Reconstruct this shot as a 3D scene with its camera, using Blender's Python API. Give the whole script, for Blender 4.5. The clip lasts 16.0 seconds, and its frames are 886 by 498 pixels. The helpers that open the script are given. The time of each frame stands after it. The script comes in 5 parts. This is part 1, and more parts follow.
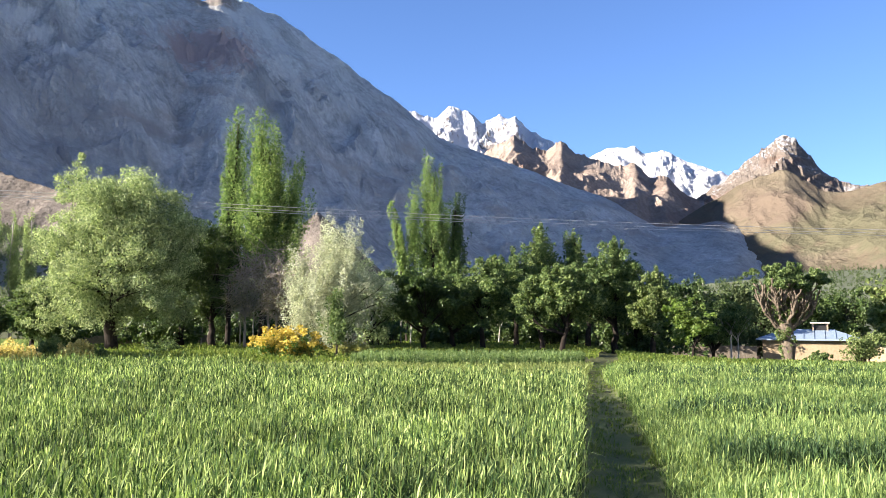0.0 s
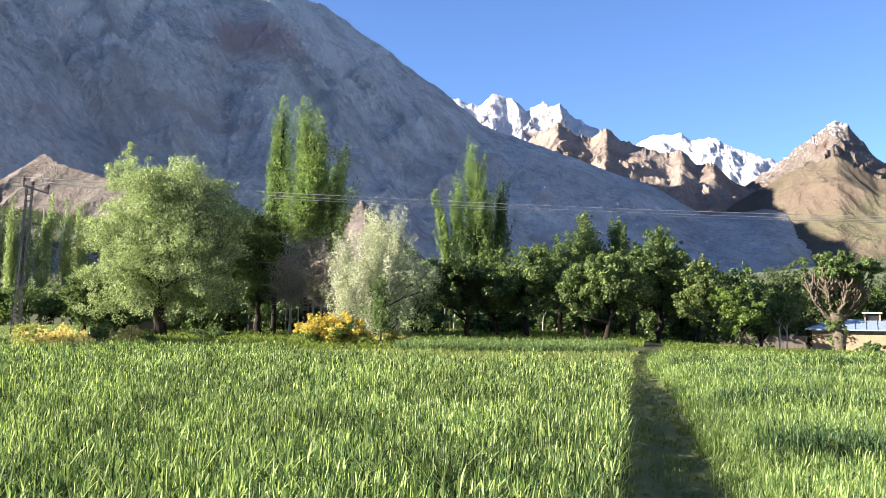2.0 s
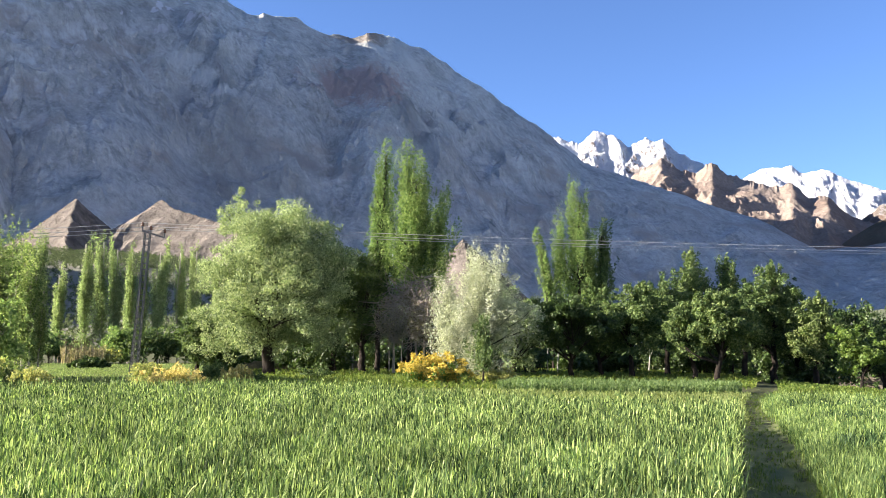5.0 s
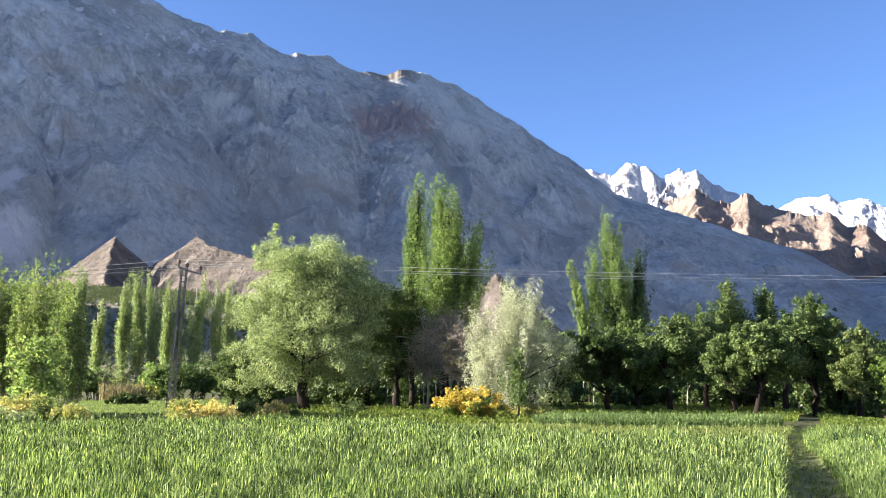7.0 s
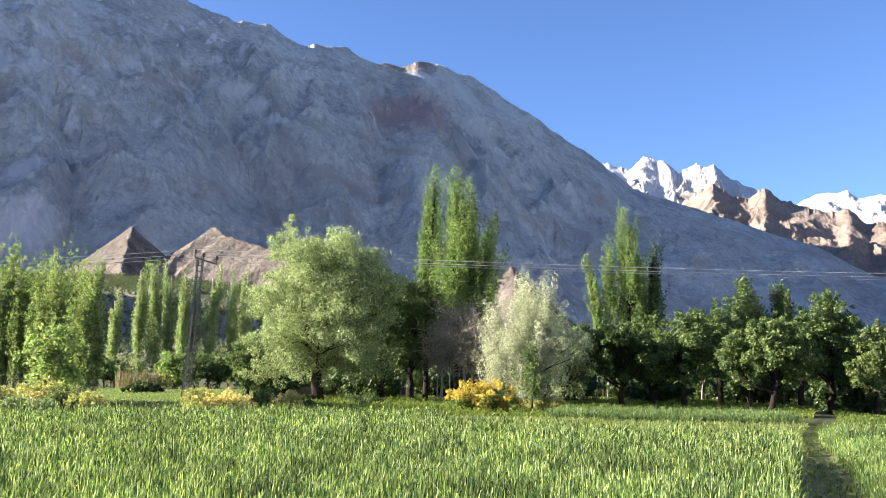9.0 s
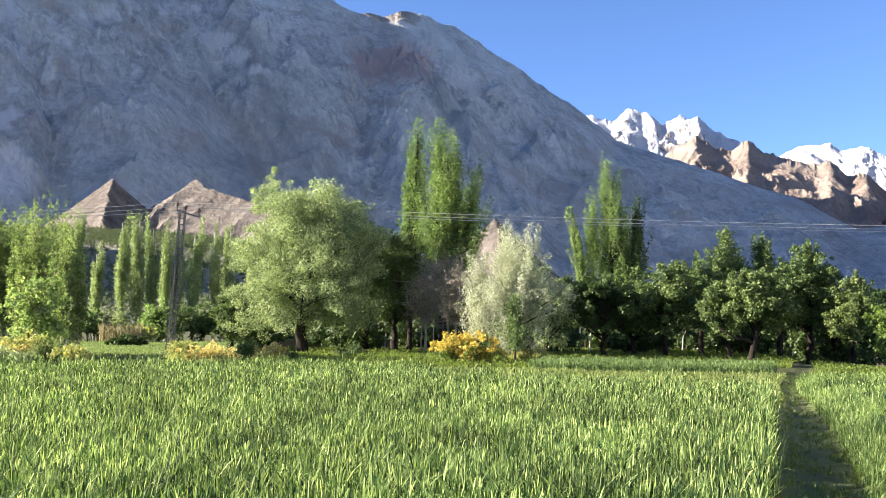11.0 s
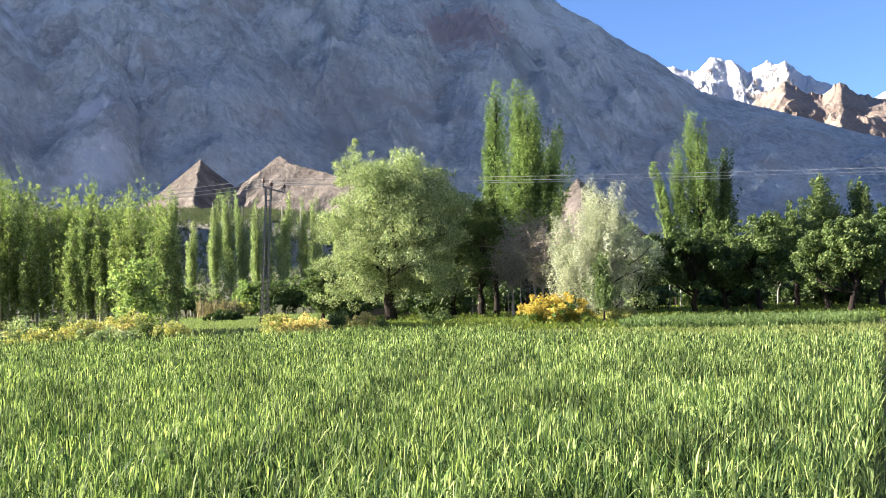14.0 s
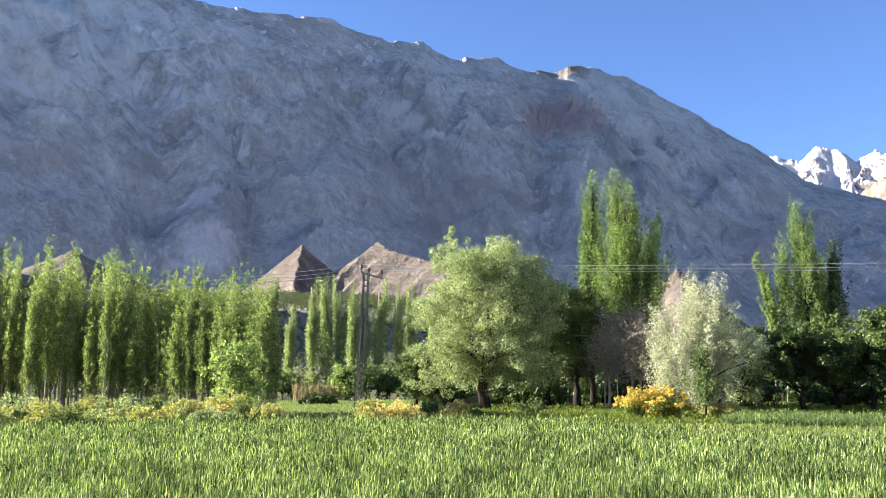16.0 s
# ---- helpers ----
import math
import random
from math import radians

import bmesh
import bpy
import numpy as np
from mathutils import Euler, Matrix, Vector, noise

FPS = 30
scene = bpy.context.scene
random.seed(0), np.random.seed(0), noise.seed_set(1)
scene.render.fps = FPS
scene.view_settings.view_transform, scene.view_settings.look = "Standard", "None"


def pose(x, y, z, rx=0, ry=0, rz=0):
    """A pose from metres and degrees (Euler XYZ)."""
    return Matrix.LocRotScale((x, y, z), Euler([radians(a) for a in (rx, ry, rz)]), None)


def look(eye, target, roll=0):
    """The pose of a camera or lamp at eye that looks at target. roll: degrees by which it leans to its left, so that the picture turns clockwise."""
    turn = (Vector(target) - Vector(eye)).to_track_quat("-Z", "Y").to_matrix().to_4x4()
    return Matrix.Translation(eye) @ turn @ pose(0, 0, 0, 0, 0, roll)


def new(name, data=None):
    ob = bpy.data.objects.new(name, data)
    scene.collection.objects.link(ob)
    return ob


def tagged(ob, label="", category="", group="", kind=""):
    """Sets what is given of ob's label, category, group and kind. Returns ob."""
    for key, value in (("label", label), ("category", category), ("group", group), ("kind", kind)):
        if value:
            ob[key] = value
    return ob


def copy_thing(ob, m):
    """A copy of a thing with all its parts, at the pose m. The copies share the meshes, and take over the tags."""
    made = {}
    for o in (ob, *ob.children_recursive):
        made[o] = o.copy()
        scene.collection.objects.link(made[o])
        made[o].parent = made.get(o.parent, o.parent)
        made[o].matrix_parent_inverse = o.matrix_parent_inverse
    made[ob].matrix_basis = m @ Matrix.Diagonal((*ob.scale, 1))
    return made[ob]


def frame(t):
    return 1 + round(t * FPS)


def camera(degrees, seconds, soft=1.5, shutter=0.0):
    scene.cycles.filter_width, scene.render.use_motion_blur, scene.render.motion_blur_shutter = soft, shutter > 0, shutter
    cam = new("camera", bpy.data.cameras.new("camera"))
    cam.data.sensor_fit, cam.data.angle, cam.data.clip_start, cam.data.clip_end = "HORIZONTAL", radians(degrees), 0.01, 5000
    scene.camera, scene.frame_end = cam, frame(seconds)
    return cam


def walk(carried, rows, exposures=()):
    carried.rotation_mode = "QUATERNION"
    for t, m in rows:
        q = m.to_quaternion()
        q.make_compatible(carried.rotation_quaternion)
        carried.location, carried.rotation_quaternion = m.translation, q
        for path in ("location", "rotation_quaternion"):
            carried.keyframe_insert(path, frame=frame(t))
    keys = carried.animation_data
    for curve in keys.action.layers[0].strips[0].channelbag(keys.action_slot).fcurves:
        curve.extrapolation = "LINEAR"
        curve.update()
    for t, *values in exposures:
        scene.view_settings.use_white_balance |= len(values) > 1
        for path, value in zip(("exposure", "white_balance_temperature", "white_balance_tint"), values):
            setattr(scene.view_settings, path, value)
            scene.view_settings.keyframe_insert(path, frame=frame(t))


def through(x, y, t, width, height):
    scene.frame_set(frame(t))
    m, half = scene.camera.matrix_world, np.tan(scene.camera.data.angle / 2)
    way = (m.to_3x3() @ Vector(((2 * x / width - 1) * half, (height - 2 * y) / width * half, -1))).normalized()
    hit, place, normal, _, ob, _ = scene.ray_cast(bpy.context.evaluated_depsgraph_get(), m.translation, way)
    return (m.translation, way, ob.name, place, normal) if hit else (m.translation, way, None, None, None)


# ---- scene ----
# ---- camera: a slow hand-held turn on the spot beside a field path ----
cam = camera(53.17, 16.0, soft=0.35)
EYE = 1.65
PATH = [
    (0.0, pose(0, 0, EYE, 94.40, 0.00, -0.00)),
    (0.5, pose(0, 0, EYE, 94.24, -0.01, 0.86)),
    (1.0, pose(0, 0, EYE, 94.27, -0.00, 1.55)),
    (1.5, pose(0, 0, EYE, 94.09, -0.07, 2.16)),
    (2.0, pose(0, 0, EYE, 93.62, -0.28, 2.81)),
    (2.5, pose(0, 0, EYE, 93.47, -0.55, 3.76)),
    (3.0, pose(0, 0, EYE, 93.77, -0.69, 5.05)),
    (3.5, pose(0, 0, EYE, 94.29, -0.64, 6.34)),
    (4.0, pose(0, 0, EYE, 94.96, -0.44, 7.52)),
    (6.5, pose(0, 0, EYE, 97.72, 0.02, 11.22)),
    (7.0, pose(0, 0, EYE, 98.31, 0.13, 11.62)),
    (7.5, pose(0, 0, EYE, 98.56, -0.10, 12.02)),
    (8.0, pose(0, 0, EYE, 98.45, -0.38, 12.63)),
    (8.5, pose(0, 0, EYE, 98.24, -0.49, 12.88)),
    (9.0, pose(0, 0, EYE, 97.82, -0.60, 12.51)),
    (9.2, pose(0, 0, EYE, 97.41, -0.48, 12.11)),
    (11.3, pose(0, 0, EYE, 94.30, -0.34, 11.47)),
    (11.5, pose(0, 0, EYE, 93.94, -0.47, 11.83)),
    (12.0, pose(0, 0, EYE, 93.18, -0.52, 13.03)),
    (12.5, pose(0, 0, EYE, 92.66, 0.15, 13.42)),
    (13.0, pose(0, 0, EYE, 91.84, 1.14, 14.00)),
    (13.5, pose(0, 0, EYE, 91.46, 1.83, 15.06)),
    (14.0, pose(0, 0, EYE, 92.57, 2.02, 17.05)),
    (14.5, pose(0, 0, EYE, 94.55, 1.49, 19.20)),
    (15.0, pose(0, 0, EYE, 95.83, 0.99, 20.56)),
    (15.5, pose(0, 0, EYE, 97.16, 0.72, 22.45)),
    (16.0, pose(0, 0, EYE, 98.35, 0.50, 23.09)),
]
walk(cam, PATH, [(0.0, 2.48, 6700, 19), (6.5, 2.52, 6700, 19), (16.0, 2.58, 6700, 19)])

# ---- light: a low morning sun from the left, clear sky ----
SUN_AZ, SUN_EL = 102.0, 19.8          # degrees left of the first view's axis, degrees above the horizon
world = bpy.data.worlds.new("sky")
scene.world = world
world.use_nodes = True
wn = world.node_tree.nodes
sky = wn.new("ShaderNodeTexSky")
sky.sky_type = "NISHITA"
sky.sun_disc = False
sky.sun_elevation = radians(SUN_EL)
sky.sun_rotation = radians(-SUN_AZ)
sky.altitude = 2500
sky.air_density, sky.dust_density, sky.ozone_density = 1.0, 1.4, 6.0
wn["Background"].inputs["Strength"].default_value = 0.05
world.node_tree.links.new(sky.outputs["Color"], wn["Background"].inputs["Color"])

sun_data = bpy.data.lights.new("sun", "SUN")
sun_data.energy, sun_data.angle, sun_data.color = 4.4, radians(0.53), (1.0, 0.94, 0.80)
sun = new("sun", sun_data)
sun_way = Vector((-math.sin(radians(SUN_AZ)) * math.cos(radians(SUN_EL)),
                  math.cos(radians(SUN_AZ)) * math.cos(radians(SUN_EL)), math.sin(radians(SUN_EL))))
sun.matrix_world = look(sun_way * 300, (0, 0, 0))


# ---- materials ----
def nodes_of(name):
    m = bpy.data.materials.new(name)
    m.use_nodes = True
    return m, m.node_tree, m.node_tree.nodes["Principled BSDF"]


def add(tree, kind, **values):
    n = tree.nodes.new(kind)
    for key, value in values.items():
        n.inputs[key.replace("_", " ")].default_value = value
    return n


def noise_fac(tree, coords, scale, detail=6, rough=0.6, stretch=(1, 1, 1), lo=0.35, hi=0.65):
    mp = add(tree, "ShaderNodeMapping", Scale=stretch)
    tree.links.new(coords, mp.inputs["Vector"])
    n = add(tree, "ShaderNodeTexNoise", Scale=scale, Detail=detail, Roughness=rough)
    tree.links.new(mp.outputs["Vector"], n.inputs["Vector"])
    r = add(tree, "ShaderNodeMapRange")
    r.inputs["From Min"].default_value, r.inputs["From Max"].default_value = lo, hi
    tree.links.new(n.outputs["Fac"], r.inputs["Value"])
    return r.outputs["Result"]


def mix(tree, fac, a, b, mode="MIX"):
    n = tree.nodes.new("ShaderNodeMix")
    n.data_type, n.blend_type = "RGBA", mode
    n.clamp_factor = True
    if isinstance(fac, (int, float)):
        n.inputs["Factor"].default_value = fac
    else:
        tree.links.new(fac, n.inputs["Factor"])
    for socket, value in ((n.inputs[6], a), (n.inputs[7], b)):
        if isinstance(value, tuple):
            socket.default_value = (*value, 1)
        else:
            tree.links.new(value, socket)
    return n.outputs[2]


def bump(tree, bsdf, height, strength, distance):
    b = add(tree, "ShaderNodeBump", Strength=strength, Distance=distance)
    tree.links.new(height, b.inputs["Height"])
    tree.links.new(b.outputs["Normal"], bsdf.inputs["Normal"])


def place_of(tree):
    return tree.nodes.new("ShaderNodeTexCoord").outputs["Object"]


def stone_material(name, dark, mid, pale, scale, rough=0.95, bumps=0.6, distance=0.02, stretch=(1, 1, 1)):
    """Two scales of mottling over three colours, with relief."""
    m, t, b = nodes_of(name)
    c = place_of(t)
    big = noise_fac(t, c, scale, 5, 0.6, stretch)
    fine = noise_fac(t, c, scale * 9, 8, 0.7, stretch, 0.3, 0.7)
    col = mix(t, big, dark, mid)
    col = mix(t, fine, col, pale)
    t.links.new(col, b.inputs["Base Color"])
    b.inputs["Roughness"].default_value = rough
    b.inputs["Specular IOR Level"].default_value = 0.15
    bump(t, b, fine, bumps, distance)
    return m


def rock_material(name, dark, mid, pale, tint, snow=None, streak=None, patches=(), flecks=None, grit=1.0, relief=None, crevice_dark=None):
    """Scree and cliff, with rust-coloured beds; snow lies above a height where it is not too steep."""
    m, t, b = nodes_of(name)
    c = place_of(t)
    big = noise_fac(t, c, 0.0032, 6, 0.6, (1, 1, 1.6), 0.36, 0.64)
    mid_n = noise_fac(t, c, 0.014, 8, 0.68, (1, 1, 0.6), 0.34, 0.66)
    fine = noise_fac(t, c, 0.075, 8, 0.75, (1, 1, 0.8), 0.3, 0.7)
    rust = noise_fac(t, c, 0.0045, 4, 0.5, (1, 1, 2.5), 0.56, 0.72)
    col = mix(t, mid_n, dark, mid)
    col = mix(t, big, col, pale)
    shade = mix(t, fine, (1 - 0.38 * grit,) * 3, (1 + 0.3 * grit,) * 3)
    col = mix(t, 1.0, col, shade, "MULTIPLY")
    # Darkens a noise mask as shade in crevices would; adds no relief.
    if crevice_dark:
        broken = noise_fac(t, c, crevice_dark[0], 9, 0.72, (1, 1, 0.7), 0.40, 0.53)
        col = mix(t, 1.0, col, mix(t, broken, (1 - crevice_dark[1],) * 3, (1.12,) * 3), "MULTIPLY")
    col = mix(t, rust, col, tint)
    if streak:
        turn = add(t, "ShaderNodeMapping", Rotation=(0, radians(streak[0]), 0))
        t.links.new(c, turn.inputs["Vector"])
        for scale, colour, lo, hi in streak[1]:
            col = mix(t, noise_fac(t, turn.outputs["Vector"], scale, 7, 0.6, (1, 0.10, 0.12), lo, hi), col, colour)
    for centre, size, colour in patches:
        shift = add(t, "ShaderNodeMapping", Location=tuple(-centre[i] / size[i] for i in range(3)), Scale=tuple(1 / s for s in size))
        t.links.new(c, shift.inputs["Vector"])
        far = t.nodes.new("ShaderNodeVectorMath")
        far.operation = "LENGTH"
        t.links.new(shift.outputs["Vector"], far.inputs[0])
        soft = t.nodes.new("ShaderNodeMath")
        soft.operation = "MULTIPLY_ADD"
        soft.inputs[1].default_value = -0.8
        t.links.new(mid_n, soft.inputs[0])
        t.links.new(far.outputs["Value"], soft.inputs[2])
        pr = add(t, "ShaderNodeMapRange")
        pr.inputs["From Min"].default_value, pr.inputs["From Max"].default_value = 0.6, 0.1
        t.links.new(soft.outputs["Value"], pr.inputs["Value"])
        col = mix(t, pr.outputs["Result"], col, colour)
    if flecks:
        sep = t.nodes.new("ShaderNodeSeparateXYZ")
        t.links.new(c, sep.inputs["Vector"])
        hr = add(t, "ShaderNodeMapRange")
        hr.inputs["From Min"].default_value, hr.inputs["From Max"].default_value = flecks
        t.links.new(sep.outputs["Z"], hr.inputs["Value"])
        spots = noise_fac(t, c, 0.034, 6, 0.6, (1, 0.5, 0.35), 0.605, 0.62)
        both = t.nodes.new("ShaderNodeMath")
        both.operation = "MULTIPLY"
        side = add(t, "ShaderNodeMapRange")
        side.inputs["From Min"].default_value, side.inputs["From Max"].default_value = -1000, -1300
        t.links.new(sep.outputs["X"], side.inputs["Value"])
        high = t.nodes.new("ShaderNodeMath")
        high.operation = "MULTIPLY"
        t.links.new(hr.outputs["Result"], high.inputs[0])
        t.links.new(side.outputs["Result"], high.inputs[1])
        t.links.new(high.outputs["Value"], both.inputs[0])
        t.links.new(spots, both.inputs[1])
        col = mix(t, both.outputs["Value"], col, (0.62, 0.64, 0.68))
    if snow:
        low, high, steep0, steep1 = snow
        geo = t.nodes.new("ShaderNodeNewGeometry")
        sep = t.nodes.new("ShaderNodeSeparateXYZ")
        t.links.new(geo.outputs["Position"], sep.inputs["Vector"])
        up = t.nodes.new("ShaderNodeSeparateXYZ")
        t.links.new(geo.outputs["Normal"], up.inputs["Vector"])
        wob = t.nodes.new("ShaderNodeMath")
        wob.operation = "MULTIPLY_ADD"
        wob.inputs[1].default_value = (high - low) * 1.2
        t.links.new(mid_n, wob.inputs[0])
        t.links.new(sep.outputs["Z"], wob.inputs[2])
        hr = add(t, "ShaderNodeMapRange")
        hr.inputs["From Min"].default_value, hr.inputs["From Max"].default_value = low + (high - low) * 0.6, high + (high - low) * 0.6
        t.links.new(wob.outputs["Value"], hr.inputs["Value"])
        sr = add(t, "ShaderNodeMapRange")
        sr.inputs["From Min"].default_value, sr.inputs["From Max"].default_value = steep0, steep1
        fs = t.nodes.new("ShaderNodeMath")
        fs.operation = "MULTIPLY_ADD"
        fs.inputs[1].default_value = 0.35
        t.links.new(fine, fs.inputs[0])
        t.links.new(up.outputs["Z"], fs.inputs[2])
        t.links.new(fs.outputs["Value"], sr.inputs["Value"])
        both = t.nodes.new("ShaderNodeMath")
        both.operation = "MULTIPLY"
        t.links.new(hr.outputs["Result"], both.inputs[0])
        t.links.new(sr.outputs["Result"], both.inputs[1])
        col = mix(t, both.outputs["Value"], col, (0.66, 0.69, 0.74))
    t.links.new(col, b.inputs["Base Color"])
    b.inputs["Roughness"].default_value = 0.95
    b.inputs["Specular IOR Level"].default_value = 0.1
    h = mix(t, 0.35, mid_n, fine)
    bump(t, b, h, relief or grit, 32.0)
    return m


def leaf_material(name, dark, mid, light, through=0.35, gloss=0.25, rough=0.45, tone=(0.75, 1.2), grain=0.55, cool=(1, 1, 1), middle=0.5):
    """Leaves: each island its own tone, each plant too; some light passes through."""
    m, t, b = nodes_of(name)
    geo = t.nodes.new("ShaderNodeNewGeometry")
    info = t.nodes.new("ShaderNodeObjectInfo")
    ramp = t.nodes.new("ShaderNodeValToRGB")
    ramp.color_ramp.elements[0].color = (*dark, 1)
    ramp.color_ramp.elements[1].color = (*light, 1)
    ramp.color_ramp.elements.new(middle).color = (*mid, 1)
    t.links.new(geo.outputs["Random Per Island"], ramp.inputs["Fac"])
    c = place_of(t)
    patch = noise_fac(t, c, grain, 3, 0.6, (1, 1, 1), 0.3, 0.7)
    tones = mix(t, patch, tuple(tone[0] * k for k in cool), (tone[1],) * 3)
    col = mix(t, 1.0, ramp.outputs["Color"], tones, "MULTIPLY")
    vary = mix(t, info.outputs["Random"], (0.86, 0.9, 0.86), (1.12, 1.08, 1.0))
    col = mix(t, 1.0, col, vary, "MULTIPLY")
    t.links.new(col, b.inputs["Base Color"])
    b.inputs["Roughness"].default_value = rough
    b.inputs["Specular IOR Level"].default_value = gloss
    tr = t.nodes.new("ShaderNodeBsdfTranslucent")
    warm = mix(t, 1.0, col, (1.2, 1.28, 0.8), "MULTIPLY")
    t.links.new(warm, tr.inputs["Color"])
    ms = t.nodes.new("ShaderNodeMixShader")
    ms.inputs["Fac"].default_value = through
    t.links.new(b.outputs["BSDF"], ms.inputs[1])
    t.links.new(tr.outputs["BSDF"], ms.inputs[2])
    t.links.new(ms.outputs["Shader"], t.nodes["Material Output"].inputs["Surface"])
    return m


# Rock paled bluish, most in the far-left patch, to stand in for haze.
M_BIG = rock_material("haze_paled_rock", (0.301, 0.321, 0.322), (0.401, 0.43, 0.43), (0.465, 0.505, 0.503), (0.371, 0.358, 0.339), None,
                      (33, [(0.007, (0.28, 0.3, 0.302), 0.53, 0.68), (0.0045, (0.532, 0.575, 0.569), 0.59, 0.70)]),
                      # The two crest patches are darkened where sunlight would burn them out.
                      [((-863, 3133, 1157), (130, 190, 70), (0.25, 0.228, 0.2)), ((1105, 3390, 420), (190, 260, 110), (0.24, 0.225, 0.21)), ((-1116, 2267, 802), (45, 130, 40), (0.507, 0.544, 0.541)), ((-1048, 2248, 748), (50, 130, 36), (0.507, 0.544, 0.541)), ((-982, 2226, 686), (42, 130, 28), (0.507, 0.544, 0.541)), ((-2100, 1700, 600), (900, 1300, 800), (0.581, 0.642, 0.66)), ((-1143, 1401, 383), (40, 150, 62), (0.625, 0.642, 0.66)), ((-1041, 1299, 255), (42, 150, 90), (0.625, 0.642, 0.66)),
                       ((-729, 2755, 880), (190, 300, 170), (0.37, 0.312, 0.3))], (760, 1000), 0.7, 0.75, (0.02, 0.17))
M_BOUNCE = rock_material("bounce_range_rock", (0.33, 0.32, 0.30), (0.43, 0.42, 0.395), (0.51, 0.50, 0.475), (0.40, 0.37, 0.34), (420, 760, 0.2, 0.4), relief=0.4)
M_BROWN = rock_material("brown_ridge_rock", (0.150, 0.116, 0.095), (0.208, 0.164, 0.135), (0.248, 0.206, 0.173), (0.196, 0.146, 0.117), relief=0.45)
M_EAST = rock_material("tan_slope_earth", (0.072, 0.062, 0.042), (0.104, 0.088, 0.062), (0.132, 0.112, 0.08), (0.115, 0.086, 0.061), patches=[((1380, 2900, 330), (420, 700, 190), (0.092, 0.088, 0.056)), ((1240, 3330, 430), (170, 420, 130), (0.116, 0.092, 0.07))], grit=0.6, relief=0.5)
M_PYRAMID = rock_material("pale_peak_rock", (0.132, 0.104, 0.0852), (0.198, 0.164, 0.138), (0.252, 0.22, 0.19), (0.198, 0.136, 0.106), (620, 900, 0.75, 0.95))
M_SNOW = rock_material("snow_massif_rock", (0.17, 0.145, 0.135), (0.25, 0.225, 0.21), (0.34, 0.315, 0.30), (0.24, 0.19, 0.165), (600, 700, 0.42, 0.54))
M_SNOW_EAST = rock_material("snow_dome_rock", (0.17, 0.145, 0.135), (0.25, 0.225, 0.21), (0.34, 0.315, 0.30), (0.24, 0.19, 0.165), (450, 600, 0.40, 0.52))
M_FOOT = rock_material("foothill_earth", (0.112, 0.100, 0.088), (0.170, 0.152, 0.134), (0.245, 0.218, 0.189), (0.165, 0.132, 0.114), relief=0.8, crevice_dark=(0.05, 0.25))
M_OLIVE = rock_material("olive_hill_earth", (0.11, 0.11, 0.08), (0.15, 0.15, 0.11), (0.19, 0.185, 0.14), (0.17, 0.145, 0.11), relief=0.4)
M_WOODED = stone_material("wooded_slope", (0.05, 0.065, 0.04), (0.08, 0.10, 0.06), (0.12, 0.135, 0.09), 0.03, 0.95, 0.5, 0.8)
M_HILL = stone_material("scrub_slope", (0.11, 0.118, 0.08), (0.165, 0.168, 0.12), (0.22, 0.215, 0.16), 0.03, 0.95, 0.5, 0.8)
M_GROUND = stone_material("field_earth", (0.035, 0.05, 0.016), (0.06, 0.08, 0.026), (0.085, 0.085, 0.042), 0.35, 0.95, 0.7, 0.03)
M_PLAIN = stone_material("bounce_plain_sand", (0.26, 0.23, 0.18), (0.36, 0.325, 0.26), (0.30, 0.31, 0.20), 0.02, 0.95, 0.5, 0.3)
M_PATH = stone_material("trodden_earth", (0.085, 0.105, 0.045), (0.18, 0.17, 0.09), (0.115, 0.155, 0.055), 2.2, 0.95, 0.8, 0.02)
# Near black: the shade on the trunks is put into the bark colour.
M_BARK = stone_material("shade_dark_bark", (0.010, 0.008, 0.007), (0.021, 0.017, 0.014), (0.036, 0.029, 0.023), 3.0, 0.9, 0.9, 0.03, (3, 3, 0.6))
M_PALEBARK = stone_material("pale_bark", (0.20, 0.185, 0.155), (0.34, 0.32, 0.27), (0.42, 0.40, 0.35), 2.5, 0.85, 0.6, 0.02, (2, 2, 0.8))
M_GREENBARK = stone_material("young_bark", (0.17, 0.17, 0.12), (0.27, 0.265, 0.19), (0.38, 0.365, 0.28), 2.5, 0.85, 0.6, 0.02, (2, 2, 0.8))
M_KNOB = stone_material("pollard_bark", (0.04, 0.032, 0.025), (0.12, 0.097, 0.072), (0.23, 0.19, 0.145), 4.0, 0.9, 0.9, 0.04, (3, 3, 0.7))
M_TWIG = stone_material("dry_twig", (0.15, 0.12, 0.095), (0.27, 0.225, 0.18), (0.4, 0.345, 0.285), 4.0)
M_MUD = stone_material("mud_plaster", (0.18, 0.135, 0.08), (0.25, 0.19, 0.118), (0.30, 0.24, 0.16), 0.8, 0.95, 0.5, 0.03)
# Albedo lowered so that the sunlit mud looks shaded.
M_MUDWALL = stone_material("shade_dulled_mud_wall", (0.09, 0.075, 0.06), (0.14, 0.12, 0.095), (0.185, 0.16, 0.125), 1.2, 0.95, 0.8, 0.05)
M_STEEL = stone_material("galvanised_steel", (0.06, 0.06, 0.063), (0.11, 0.11, 0.114), (0.18, 0.18, 0.185), 6.0, 0.5, 0.2, 0.004)
M_WIRE = stone_material("weathered_cable", (0.30, 0.30, 0.30), (0.42, 0.42, 0.42), (0.5, 0.5, 0.5), 6.0, 0.45, 0.1, 0.002)
M_CERAMIC = stone_material("brown_porcelain", (0.06, 0.03, 0.02), (0.10, 0.05, 0.03), (0.13, 0.07, 0.05), 9.0, 0.2, 0.1, 0.002)
